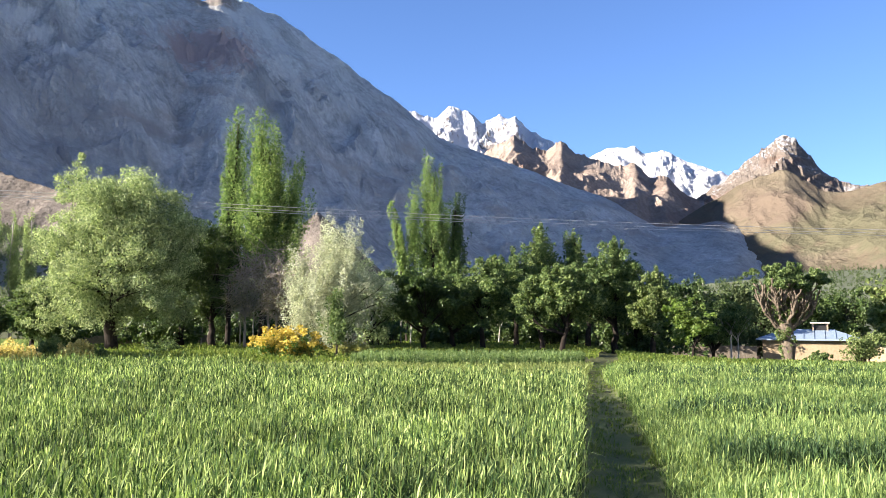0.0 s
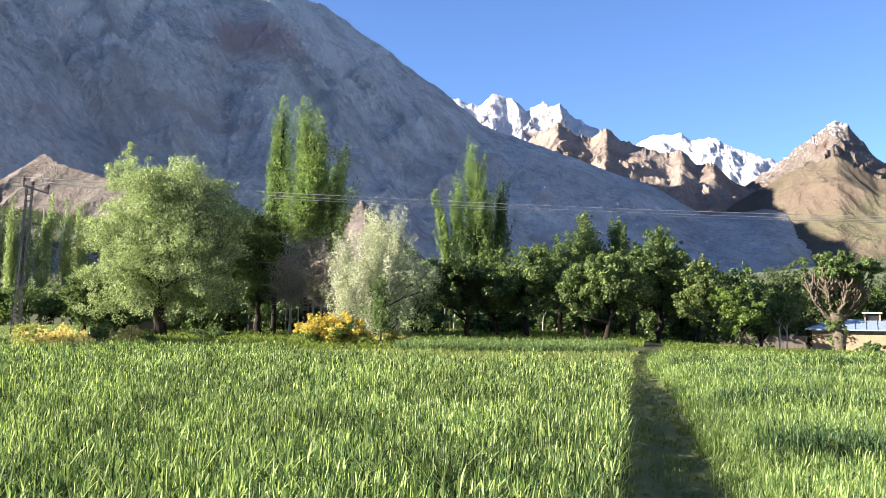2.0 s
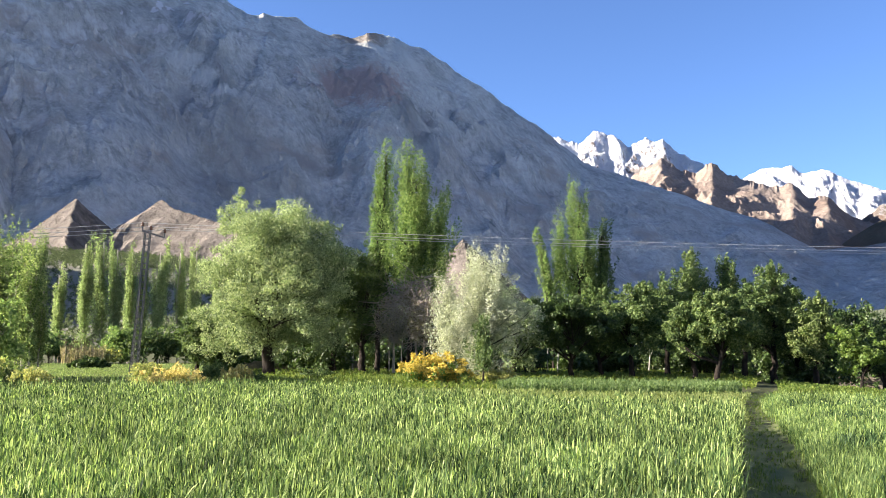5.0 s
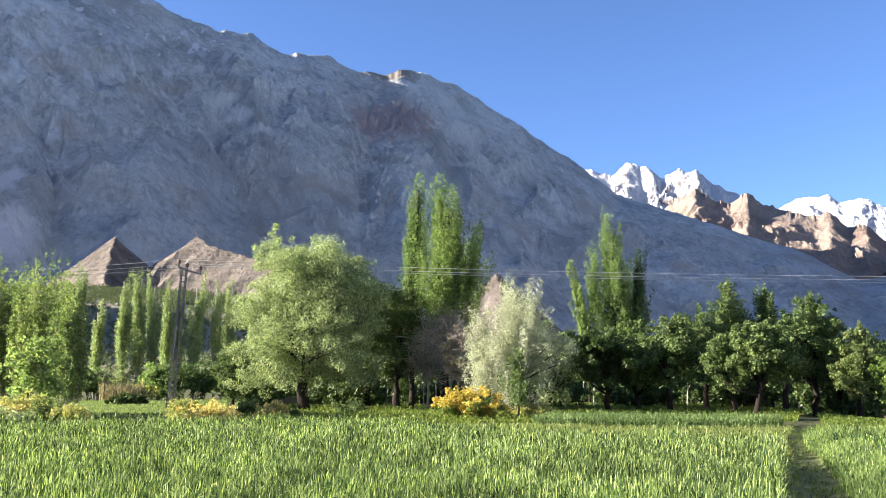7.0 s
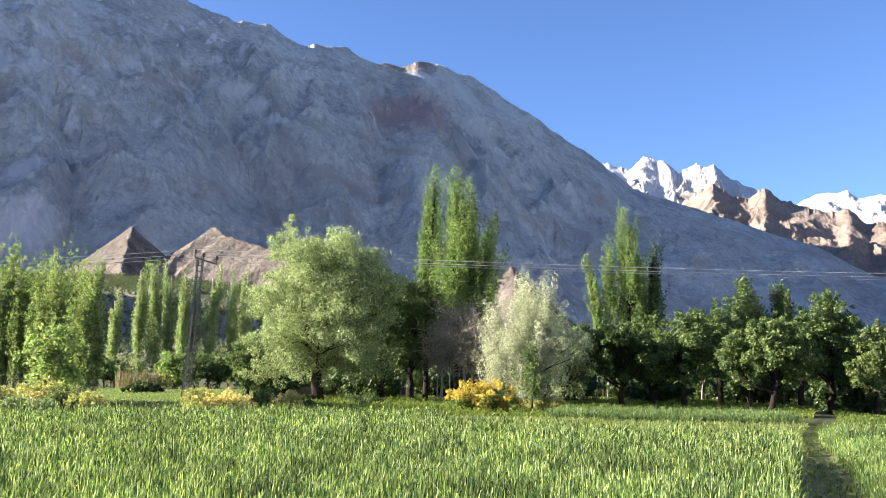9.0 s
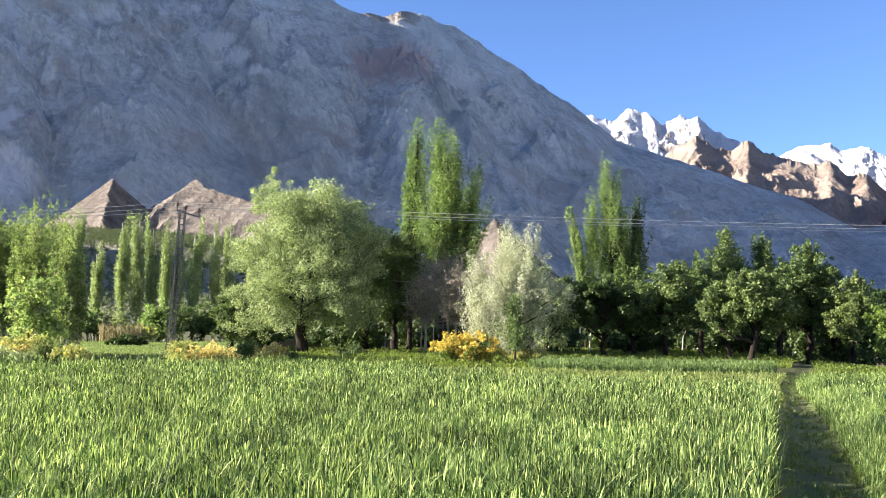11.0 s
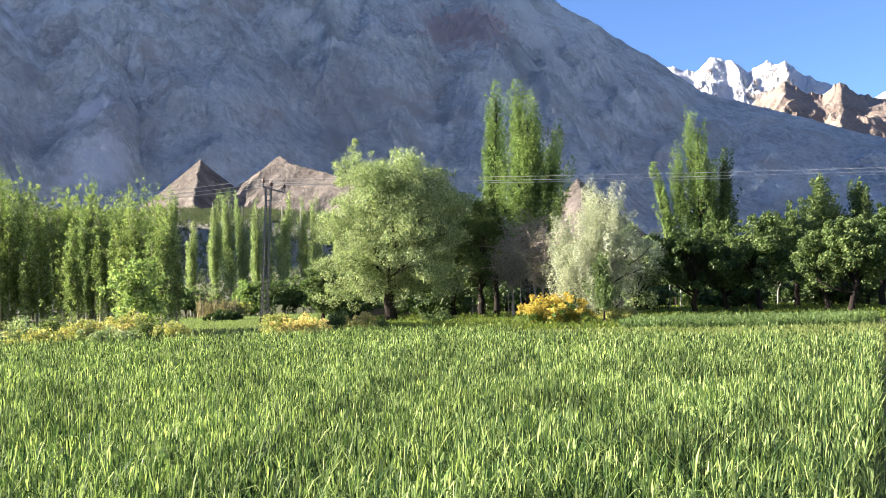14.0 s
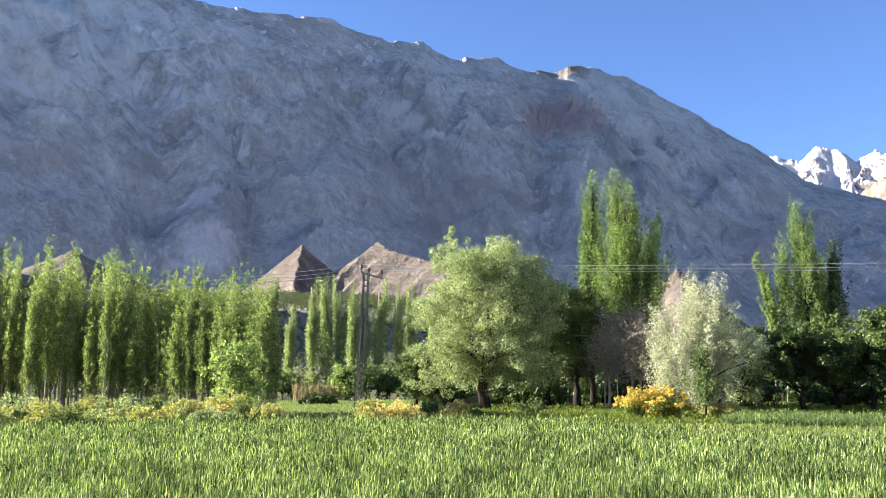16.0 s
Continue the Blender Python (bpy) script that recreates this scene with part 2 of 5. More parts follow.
M_TIN = stone_material("painted_tin", (0.14, 0.20, 0.27), (0.18, 0.245, 0.32), (0.23, 0.29, 0.35), 0.9, 0.45, 0.2, 0.01, (1, 1, 1))
M_TIN.node_tree.nodes["Principled BSDF"].inputs["Specular IOR Level"].default_value = 0.25
M_WOOD = stone_material("grey_timber", (0.16, 0.12, 0.085), (0.26, 0.20, 0.15), (0.33, 0.27, 0.20), 4.0)
M_VENT_DARK = stone_material("vent_shade_fill", (0.012, 0.012, 0.013), (0.02, 0.02, 0.021), (0.03, 0.03, 0.03), 2.0, 0.3)

L_WILLOW = leaf_material("willow_leaf", (0.105, 0.154, 0.0825), (0.226, 0.292, 0.16), (0.396, 0.457, 0.281), 0.4, 0.12, 0.6)
L_POPLAR = leaf_material("poplar_leaf", (0.078, 0.14, 0.055), (0.17, 0.25, 0.097), (0.305, 0.385, 0.165), 0.52, 0.12, 0.55)
L_GROVE = leaf_material("grove_leaf", (0.0374, 0.0682, 0.0264), (0.0858, 0.138, 0.0495), (0.182, 0.237, 0.099), 0.32, 0.15, 0.55)
# Darker copy of the grove leaf, with shade put into its colour.
L_DARK = leaf_material("shade_dark_leaf", (0.026, 0.05, 0.016), (0.05, 0.088, 0.026), (0.085, 0.125, 0.038), 0.25)
L_BLOSSOM = leaf_material("blossom_leaf", (0.07, 0.11, 0.035), (0.13, 0.18, 0.065), (0.24, 0.28, 0.13), 0.35, 0.12, 0.6)
L_PALEGRASS = leaf_material("pale_grass", (0.12, 0.165, 0.06), (0.19, 0.24, 0.09), (0.29, 0.33, 0.14), 0.4, 0.1, 0.7)
L_BRIGHT = leaf_material("fresh_leaf", (0.066, 0.125, 0.026), (0.115, 0.185, 0.042), (0.175, 0.245, 0.07), 0.4)
L_SILVER = leaf_material("silver_leaf", (0.22, 0.245, 0.19), (0.39, 0.415, 0.335), (0.53, 0.555, 0.475), 0.34, 0.1, 0.65)
L_YELLOW = leaf_material("yellow_bloom", (0.34, 0.26, 0.05), (0.50, 0.38, 0.08), (0.62, 0.50, 0.15), 0.3, 0.1, 0.7)
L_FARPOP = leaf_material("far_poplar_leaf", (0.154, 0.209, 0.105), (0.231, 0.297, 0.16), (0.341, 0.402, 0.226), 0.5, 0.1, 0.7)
L_YOUNG = leaf_material("young_poplar_leaf", (0.070, 0.118, 0.043), (0.165, 0.232, 0.087), (0.335, 0.40, 0.17), 0.46, 0.12, 0.6)
L_STRAW = leaf_material("pale_yellow_bloom", (0.36, 0.30, 0.10), (0.52, 0.44, 0.18), (0.64, 0.56, 0.27), 0.3, 0.1, 0.7)
L_PALE = leaf_material("pale_weed", (0.20, 0.24, 0.09), (0.36, 0.37, 0.14), (0.52, 0.48, 0.18), 0.35)
L_FAR = leaf_material("far_leaf", (0.045, 0.068, 0.032), (0.07, 0.10, 0.048), (0.105, 0.135, 0.066), 0.3, 0.05, 0.8)
L_HUSK = leaf_material("withered_leaf", (0.12, 0.10, 0.07), (0.24, 0.21, 0.15), (0.42, 0.38, 0.29), 0.35, 0.1, 0.7)
L_SCRUB = leaf_material("far_scrub_leaf", (0.07, 0.09, 0.055), (0.10, 0.13, 0.078), (0.145, 0.175, 0.105), 0.3, 0.05, 0.8)
# Near-black end and low patch tone paint in the shaded gaps between blades.
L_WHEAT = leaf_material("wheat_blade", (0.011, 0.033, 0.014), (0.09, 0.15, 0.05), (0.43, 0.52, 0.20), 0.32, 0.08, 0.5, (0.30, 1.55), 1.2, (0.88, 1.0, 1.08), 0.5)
L_BARLEY = leaf_material("young_crop_blade", (0.045, 0.095, 0.038), (0.18, 0.255, 0.092), (0.42, 0.495, 0.19), 0.45, 0.08, 0.5, (0.5, 1.35), 0.55, (0.9, 1, 1), 0.5)
# Darker crop blade that puts the shade between rows into its colour.
L_SHADE_ROW = leaf_material("shade_row_blade", (0.018, 0.044, 0.018), (0.045, 0.088, 0.036), (0.11, 0.165, 0.068), 0.3, 0.15, 0.5)
L_MEADOW = leaf_material("meadow_blade", (0.10, 0.155, 0.062), (0.19, 0.26, 0.10), (0.31, 0.37, 0.16), 0.4, 0.1, 0.6)
L_GRASS = leaf_material("verge_grass", (0.06, 0.105, 0.022), (0.11, 0.165, 0.036), (0.19, 0.23, 0.06), 0.4, 0.15, 0.6)
L_DEEP = leaf_material("deep_green_blade", (0.05, 0.095, 0.035), (0.10, 0.165, 0.06), (0.17, 0.235, 0.10), 0.35, 0.2, 0.55)
L_REED = leaf_material("dry_reed", (0.20, 0.17, 0.10), (0.32, 0.27, 0.17), (0.42, 0.36, 0.24), 0.3, 0.1, 0.7)


# ---- shape tools ----
def fade(t):
    return t * t * t * (t * (t * 6 - 15) + 10)


def grad_noise(x, y, seed=0):
    """Smooth noise in about -1 to 1 over the plane."""
    table = np.random.RandomState(seed).rand(256) * 2 * np.pi
    order = np.random.RandomState(seed + 991).permutation(256)
    xi, yi = np.floor(x).astype(int), np.floor(y).astype(int)
    xf, yf = x - xi, y - yi

    def corner(i, j):
        a = table[order[(order[(xi + i) & 255] + yi + j) & 255]]
        return np.cos(a) * (xf - i) + np.sin(a) * (yf - j)
    u, v = fade(xf), fade(yf)
    low = corner(0, 0) * (1 - u) + corner(1, 0) * u
    high = corner(0, 1) * (1 - u) + corner(1, 1) * u
    return (low * (1 - v) + high * v) * 1.5


def ridged(x, y, octaves=6, seed=0, gain=0.5):
    total, amp, keep = np.zeros_like(x), 1.0, np.ones_like(x)
    for k in range(octaves):
        n = 1 - np.abs(grad_noise(x, y, seed + k))
        n = n * n * keep
        keep = np.clip(n * 1.6, 0, 1)
        total += n * amp
        amp *= gain
        x, y = x * 2.03 + 7.1, y * 2.03 - 3.7
    return total


def billow(x, y, octaves=4, seed=0):
    total, amp = np.zeros_like(x), 1.0
    for k in range(octaves):
        total += grad_noise(x, y, seed + k) * amp
        amp *= 0.5
        x, y = x * 2.1 + 3.3, y * 2.1 + 9.1
    return total


def raw_mesh(name, verts, faces, material, smooth=False):
    """verts (n, 3); faces: arrays of quads (k, 4) or triangles (k, 3)."""
    me = bpy.data.meshes.new(name)
    verts = np.asarray(verts, dtype=np.float32)
    faces = [np.asarray(f, dtype=np.int32) for f in faces if len(f)]
    me.vertices.add(len(verts))
    me.vertices.foreach_set("co", verts.ravel())
    loops = np.concatenate([f.ravel() for f in faces])
    sizes = np.concatenate([np.full(len(f), f.shape[1], dtype=np.int32) for f in faces])
    starts = np.concatenate(([0], np.cumsum(sizes)[:-1])).astype(np.int32)
    me.loops.add(len(loops))
    me.loops.foreach_set("vertex_index", loops)
    me.polygons.add(len(sizes))
    me.polygons.foreach_set("loop_start", starts)
    me.polygons.foreach_set("use_smooth", np.full(len(sizes), smooth))
    me.materials.append(material)
    me.update(calc_edges=True)
    return me


def sheet_faces(n, m):
    a = (np.arange(n - 1)[:, None] * m + np.arange(m - 1)[None, :]).ravel()
    return np.stack([a, a + 1, a + m + 1, a + m], 1)


def part(name, bm, material, parent, label=""):
    """Links a bmesh as one mesh object under a thing."""
    me = bpy.data.meshes.new(name)
    bm.to_mesh(me)
    bm.free()
    me.materials.append(material)
    ob = new(name, me)
    ob.parent = parent
    return tagged(ob, label)


def empty(name, x, y, z, turn=0.0):
    ob = new(name)
    ob.matrix_world = pose(x, y, z, 0, 0, turn)
    return ob


def box_bm(bm, lo, hi, bevel=0.0):
    made = bmesh.ops.create_cube(bm, size=1)
    for v in made["verts"]:
        v.co = Vector([lo[i] + (v.co[i] + 0.5) * (hi[i] - lo[i]) for i in range(3)])
    if bevel:
        edges = list({e for v in made["verts"] for e in v.link_edges})
        bmesh.ops.bevel(bm, geom=edges, offset=bevel, segments=1, affect="EDGES")


def beam(bm, a, b, w, d=None):
    """A square bar from a to b."""
    a, b, d = Vector(a), Vector(b), d or w
    made = bmesh.ops.create_cube(bm, size=1)
    turn = (b - a).to_track_quat("Z", "Y").to_matrix().to_4x4()
    m = Matrix.Translation((a + b) / 2) @ turn @ Matrix.Diagonal((w, d, (b - a).length, 1))
    bmesh.ops.transform(bm, matrix=m, verts=made["verts"])


class Mass:
    """Gathers vertices and faces for one mesh."""

    def __init__(self):
        self.v, self.q, self.t, self.n = [], [], [], 0

    def put(self, verts, quads=None, tris=None):
        if quads is not None and len(quads):
            self.q.append(np.asarray(quads) + self.n)
        if tris is not None and len(tris):
            self.t.append(np.asarray(tris) + self.n)
        self.v.append(np.asarray(verts, dtype=np.float32))
        self.n += len(verts)

    def mesh(self, name, material, smooth=False):
        faces = ([np.concatenate(self.q)] if self.q else []) + ([np.concatenate(self.t)] if self.t else [])
        return raw_mesh(name, np.concatenate(self.v), faces, material, smooth)


def tube(mass, pts, radii, sides=7):
    pts = np.asarray(pts, dtype=float)
    n = len(pts)
    way = np.gradient(pts, axis=0)
    way /= np.linalg.norm(way, axis=1, keepdims=True) + 1e-9
    side = np.cross(way, np.array([0.31, 0.93, 0.21]))
    side /= np.linalg.norm(side, axis=1, keepdims=True) + 1e-9
    other = np.cross(way, side)
    ang = np.linspace(0, 2 * np.pi, sides, endpoint=False)
    ring = pts[:, None, :] + np.asarray(radii)[:, None, None] * (np.cos(ang)[None, :, None] * side[:, None, :] + np.sin(ang)[None, :, None] * other[:, None, :])
    q = []
    for i in range(n - 1):
        for j in range(sides):
            k = (j + 1) % sides
            q.append((i * sides + j, i * sides + k, (i + 1) * sides + k, (i + 1) * sides + j))
    mass.put(ring.reshape(-1, 3), q)
    mass.put(ring[-1], None, [(0, j, j + 1) for j in range(1, sides - 1)])


def unit(v):
    return v / (np.linalg.norm(v, axis=1, keepdims=True) + 1e-9)


def leaves(rng, centres, radii, count, length, width, droop=0.0, lift=0.3, shell=0.45):
    """Kite-shaped, folded leaves scattered in ellipsoid clumps."""
    weight = radii[:, 0] * radii[:, 1] + radii[:, 2] * radii[:, 0]
    pick = rng.choice(len(centres), count, p=weight / weight.sum())
    d = unit(rng.normal(size=(count, 3)))
    rad = (shell + (1 - shell) * rng.rand(count, 1)) * (0.85 + 0.3 * rng.rand(count, 1))
    p = centres[pick] + d * rad * radii[pick]
    nrm = unit(rng.normal(size=(count, 3)) * 0.8 + d * 0.5 + np.array([0, 0, lift]))
    axis = unit(np.cross(nrm, rng.normal(size=(count, 3))) + np.array([0, 0, -droop]))
    side = unit(np.cross(axis, nrm))
    nrm = np.cross(side, axis)
    le = length * (0.7 + 0.6 * rng.rand(count, 1))
    wi = width * (0.7 + 0.6 * rng.rand(count, 1))
    base, tip = p - axis * le * 0.5, p + axis * le * 0.5
    mid = p - axis * le * 0.08
    v = np.stack([base, mid + side * wi * 0.5 + nrm * wi * 0.18, tip, mid - side * wi * 0.5 + nrm * wi * 0.18], 1).reshape(-1, 3)
    k = np.arange(count)[:, None] * 4
    q = k + np.array([[0, 1, 2, 3]])
    return v, q


def step(x, a, b):
    t = np.clip((x - a) / (b - a), 0, 1)
    return t * t * (3 - 2 * t)


def ground_z(x, y):
    """The fields fall gently away; beyond them, on the house's side, the ground drops to a lower terrace."""
    x, y = np.asarray(x, dtype=float), np.asarray(y, dtype=float)
    r = np.hypot(x, y)
    z = -0.008 * np.clip(y, -40, 130)
    z = z - 2.3 * step(y, 30, 72) * step(x, 8, 20)
    z = z + 0.05 * grad_noise(x * 0.21, y * 0.21, 5) * step(r, 3, 12)
    z = z + step(r, 150, 600) * -3 + step(r, 120, 500) * 2.0 * grad_noise(x * 0.012, y * 0.012, 8)
    path = np.abs(x - path_x(y))
    return z - 0.06 * (1 - step(path, 0.2, 0.5)) * step(y, -10, -5) * (1 - step(y, 34, 38))


def path_x(y):
    """The foot path's middle line."""
    return np.interp(y, [-12, 0, 4, 8, 17.5, 22, 28, 39, 60], [0.0, 0.45, 1.15, 1.83, 3.38, 3.95, 4.75, 7.2, 11.0])


def at(az, r):
    """Ground point az degrees left of the first view's axis and r metres from the camera, chosen to fit its view."""
    x, y = -r * math.sin(radians(az)), r * math.cos(radians(az))
    return x, y, float(ground_z(x, y))


# ---- ground: one sheet to the horizon ----
def build_ground():
    rings = np.concatenate(([0.0], np.linspace(0.6, 12, 46), np.linspace(12.4, 60, 110), np.geomspace(62, 4900, 90)))
    turns = np.linspace(0, 2 * np.pi, 361)
    r, a = np.meshgrid(rings, turns, indexing="ij")
    x, y = -r * np.sin(a), r * np.cos(a)
    z = ground_z(x, y)
    me = raw_mesh("ground", np.stack([x, y, z], 2).reshape(-1, 3), [sheet_faces(*r.shape)[:, ::-1]], M_GROUND, True)
    tagged(new("ground", me), "green-brown earth of a valley floor under fields and trees", "ground", kind="structure")
    # Pale floor added behind the trees to bounce sunlight onto the mountain.
    rings, turns = np.geomspace(430, 1600, 40), np.linspace(0, 2 * np.pi, 181)
    r, a = np.meshgrid(rings, turns, indexing="ij")
    x, y = -r * np.sin(a), r * np.cos(a)
    lift = 0.25 - 0.5 * np.clip((r - 1400) / 200, 0, 1) - 0.5 * np.clip((450 - r) / 20, 0, 1)
    me = raw_mesh("bounce_plain", np.stack([x, y, ground_z(x, y) + lift], 2).reshape(-1, 3), [sheet_faces(*r.shape)[:, ::-1]], M_PLAIN, True)
    tagged(new("bounce_plain", me), "pale sandy floor added beyond the trees to bounce sunlight", "ground", kind="structure")
    ys = np.linspace(-6, 37, 240)
    across = np.linspace(-1, 1, 9)
    yy, uu = np.meshgrid(ys, across, indexing="ij")
    half = 0.66 + 0.07 * grad_noise(yy * 0.7, uu * 0 + 3, 4)
    xx = path_x(yy) + uu * half
    zz = ground_z(xx, yy) + 0.012 + 0.018 * billow(xx * 3, yy * 3, 3, 6) - 0.02 * np.abs(uu) ** 6
    me = raw_mesh("path", np.stack([xx, yy, zz], 2).reshape(-1, 3), [sheet_faces(*yy.shape)], M_PATH, True)
    tagged(new("path", me), "narrow trodden earth path between two crop fields", "path", kind="structure")


build_ground()


# ---- mountains ----
def massif(name, label, material, az, crest, r_crest, r_base, seed, relief=0.16, grain=260.0, jag=0.012, cells=(700, 220), power=1.25, back=0.55, base_z=-6.0, lean=0.0, furrows=0.62, fall=1.1, gain=0.52, ravines=(), dense=None):
    """A mountain side: crest heights in degrees along az, its foot at r_base, gullies running down it.
    ravines: (az, share of the height) at the head and the foot, width in metres, depth in metres (below 0: a rib). dense: the span of az with the finest mesh."""
    n, m = cells
    a = np.linspace(az[0], az[-1], n)
    if dense:
        knots = [az[0], dense[0], dense[1], az[-1]]
        shares = np.cumsum([0, (dense[0] - az[0]) / 3, dense[1] - dense[0], (az[-1] - dense[1]) / 3])
        a = np.interp(np.linspace(0, shares[-1], n), shares, knots)
    v = np.concatenate((np.linspace(0, 1, int(m * 0.85)), np.linspace(1, 1 + back, m - int(m * 0.85) + 1)[1:]))
    e = np.interp(a, az, crest)
    for _ in range(2):
        e = np.convolve(np.pad(e, 2, mode="edge"), [0.1, 0.2, 0.4, 0.2, 0.1], "valid")
    rc, rb = np.interp(a, *r_crest), np.interp(a, *r_base)
    top = EYE + rc * np.tan(np.radians(e))
    teeth = top * jag * (ridged(a * 1.3 + seed, a * 0 + 1.7, 5, seed, 0.6) - 1.1)
    A, V = np.meshgrid(a, v, indexing="ij")
    RB, RC, TOP = rb[:, None], rc[:, None], top[:, None]
    R = RB + (RC - RB) * V
    up = np.where(V < 1, np.clip(V, 0, 1) ** power, 1 - (V - 1) * fall)
    H = TOP - base_z
    X, Y = -R * np.sin(np.radians(A)), R * np.cos(np.radians(A))
    wx, wy = X + 90 * billow(X / 420, Y / 420, 3, seed + 30), Y + 90 * billow(X / 420 + 9, Y / 420, 3, seed + 40)
    across = np.radians(A) * (RB + RC) * 0.5
    along = across + lean * V * (RC - RB) + 0.45 * (wx - X)
    gully = ridged(along / grain, V * (RC - RB) / (grain * 2.2) + 4.3, 6, seed + 3, gain)
    rough = ridged(wx / (grain * 0.8), wy / (grain * 0.8), 6, seed + 17, gain)
    env = np.clip(V, 0, 1) ** 0.6 * (1 - 0.88 * step(V, 0.68, 1.0)) + 0.10 * step(V, 0.6, 1.0)
    Z = base_z + H * up + H * relief * env * (gully * furrows + rough * (1.12 - furrows) - 1.12)
    for a0, v0, a1, v1, wide, deep in ravines:
        t = np.clip((V - v1) / (v0 - v1), 0, 1)
        line = np.radians(a1 + (a0 - a1) * t) * (RB + RC) * 0.5 + 0.4 * (wx - X)
        side = np.clip(1 - np.abs(across - line) / (wide * (1.25 - 0.5 * t)), 0, 1)
        Z = Z - deep * side ** 1.3 * step(V, v1 - 0.14, v1 + 0.05) * (1 - step(V, v0 - 0.04, v0 + 0.06))
    Z = Z + teeth[:, None] * step(V, 0.92, 1.0)
    me = raw_mesh(name, np.stack([X, Y, Z], 2).reshape(-1, 3), [sheet_faces(n, len(v))], material, material in (M_HILL, M_WOODED))
    return tagged(new(name, me), label, "mountain", kind="structure")


def spur(name, label, az, r, el, slope, seed, cells=150, size=260.0, squash=1.0, turn=0.0, ridge=None, rough=1.0, material=None):
    """An earth cone at the mountain's foot, furrowed by rain; ridge: which way its crest runs (degrees from the right, away) and how fast it falls."""
    cx, cy = -r * math.sin(radians(az)), r * math.cos(radians(az))
    peak = EYE + r * math.tan(radians(el))
    g = np.linspace(-size, size, cells)
    X, Y = np.meshgrid(g, g, indexing="ij")
    c, s = math.cos(radians(turn + az)), math.sin(radians(turn + az))
    U, W = X * c + Y * s, -X * s + Y * c
    drop = 0
    if ridge:
        k, q = math.cos(radians(ridge[0])), math.sin(radians(ridge[0]))
        along, off = U * k + W * q, -U * q + W * k
        drop = ridge[1] * np.clip(along, 0, None) + 5 * step(along, 8, 26)
        U, W = np.minimum(along, 0), off + 5 * billow(along / 45, along * 0 + seed, 3, seed + 9)
    D = np.hypot(U, W * squash)
    ang = np.arctan2(W * squash, U)
    furrow = np.abs(grad_noise(ang * 2.2 + seed, D / 170, seed)) + 0.4 * np.abs(grad_noise(ang * 7 + seed, D / 90, seed + 1))
    if ridge:
        furrow = furrow * 0.5 + np.abs(grad_noise(along / 24, D / 120, seed + 2))
    Z = peak - drop - slope * D * (0.95 + 0.10 * furrow * rough) - 3.0 * (1 - np.exp(-D / 7)) + 1.3 * rough * billow(X / 30, Y / 30, 4, seed + 5) * np.clip(D / 60, 0, 1)
    if rough > 2:
        Z = Z + 0.8 * np.sin(Z * 0.52 + 2 * billow(X / 60, Y / 60, 2, seed + 11)) * step(D, 4, 16)
    Z = np.maximum(Z, -12)
    me = raw_mesh(name, np.stack([X + cx, Y + cy, Z], 2).reshape(-1, 3), [sheet_faces(cells, cells)[:, ::-1]], material or M_FOOT, False)
    return tagged(new(name, me), label, "hill", kind="structure")


# Past az 52 the unseen crest is shaped to keep sun off this face.
# Right flank's crest follows the shadow edge, standing in for shade on mountain_brown.
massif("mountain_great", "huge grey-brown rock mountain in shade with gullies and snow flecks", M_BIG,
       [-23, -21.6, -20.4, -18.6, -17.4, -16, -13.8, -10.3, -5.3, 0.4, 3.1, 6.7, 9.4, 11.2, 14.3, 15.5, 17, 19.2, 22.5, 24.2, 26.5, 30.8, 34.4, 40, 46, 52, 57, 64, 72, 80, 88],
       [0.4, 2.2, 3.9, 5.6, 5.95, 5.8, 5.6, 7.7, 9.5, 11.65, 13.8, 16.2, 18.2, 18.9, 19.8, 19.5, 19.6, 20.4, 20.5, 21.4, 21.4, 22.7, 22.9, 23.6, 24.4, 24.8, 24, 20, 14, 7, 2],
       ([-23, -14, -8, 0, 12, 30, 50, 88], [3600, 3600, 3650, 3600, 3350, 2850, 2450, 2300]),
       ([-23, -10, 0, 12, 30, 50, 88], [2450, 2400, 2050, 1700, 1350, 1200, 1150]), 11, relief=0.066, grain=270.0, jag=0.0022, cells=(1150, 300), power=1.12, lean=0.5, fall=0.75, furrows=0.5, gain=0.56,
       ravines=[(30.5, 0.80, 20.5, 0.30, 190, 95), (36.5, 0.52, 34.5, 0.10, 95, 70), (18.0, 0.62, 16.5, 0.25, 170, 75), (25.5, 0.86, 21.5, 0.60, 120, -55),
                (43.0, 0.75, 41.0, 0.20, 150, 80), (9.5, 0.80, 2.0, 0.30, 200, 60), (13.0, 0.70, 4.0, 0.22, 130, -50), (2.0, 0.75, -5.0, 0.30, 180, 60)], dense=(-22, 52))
massif("mountain_snow_west", "jagged snow-covered peak behind the brown ridge", M_SNOW,
       [-12, -7.9, -7.0, -5.8, -4.8, -3.6, -2.6, -1.2, -0.5, 0.5, 1.8, 4, 8],
       [8.5, 10.5, 11.4, 11.9, 13.0, 12.9, 12.55, 13.3, 13.65, 12.9, 13.2, 12.4, 11],
       ([-12, 8], [4860, 4860]), ([-12, 8], [4400, 4400]), 23, relief=0.13, grain=200.0, furrows=0.3, jag=0.008, cells=(420, 120), power=0.95, back=0.04, base_z=520.0)
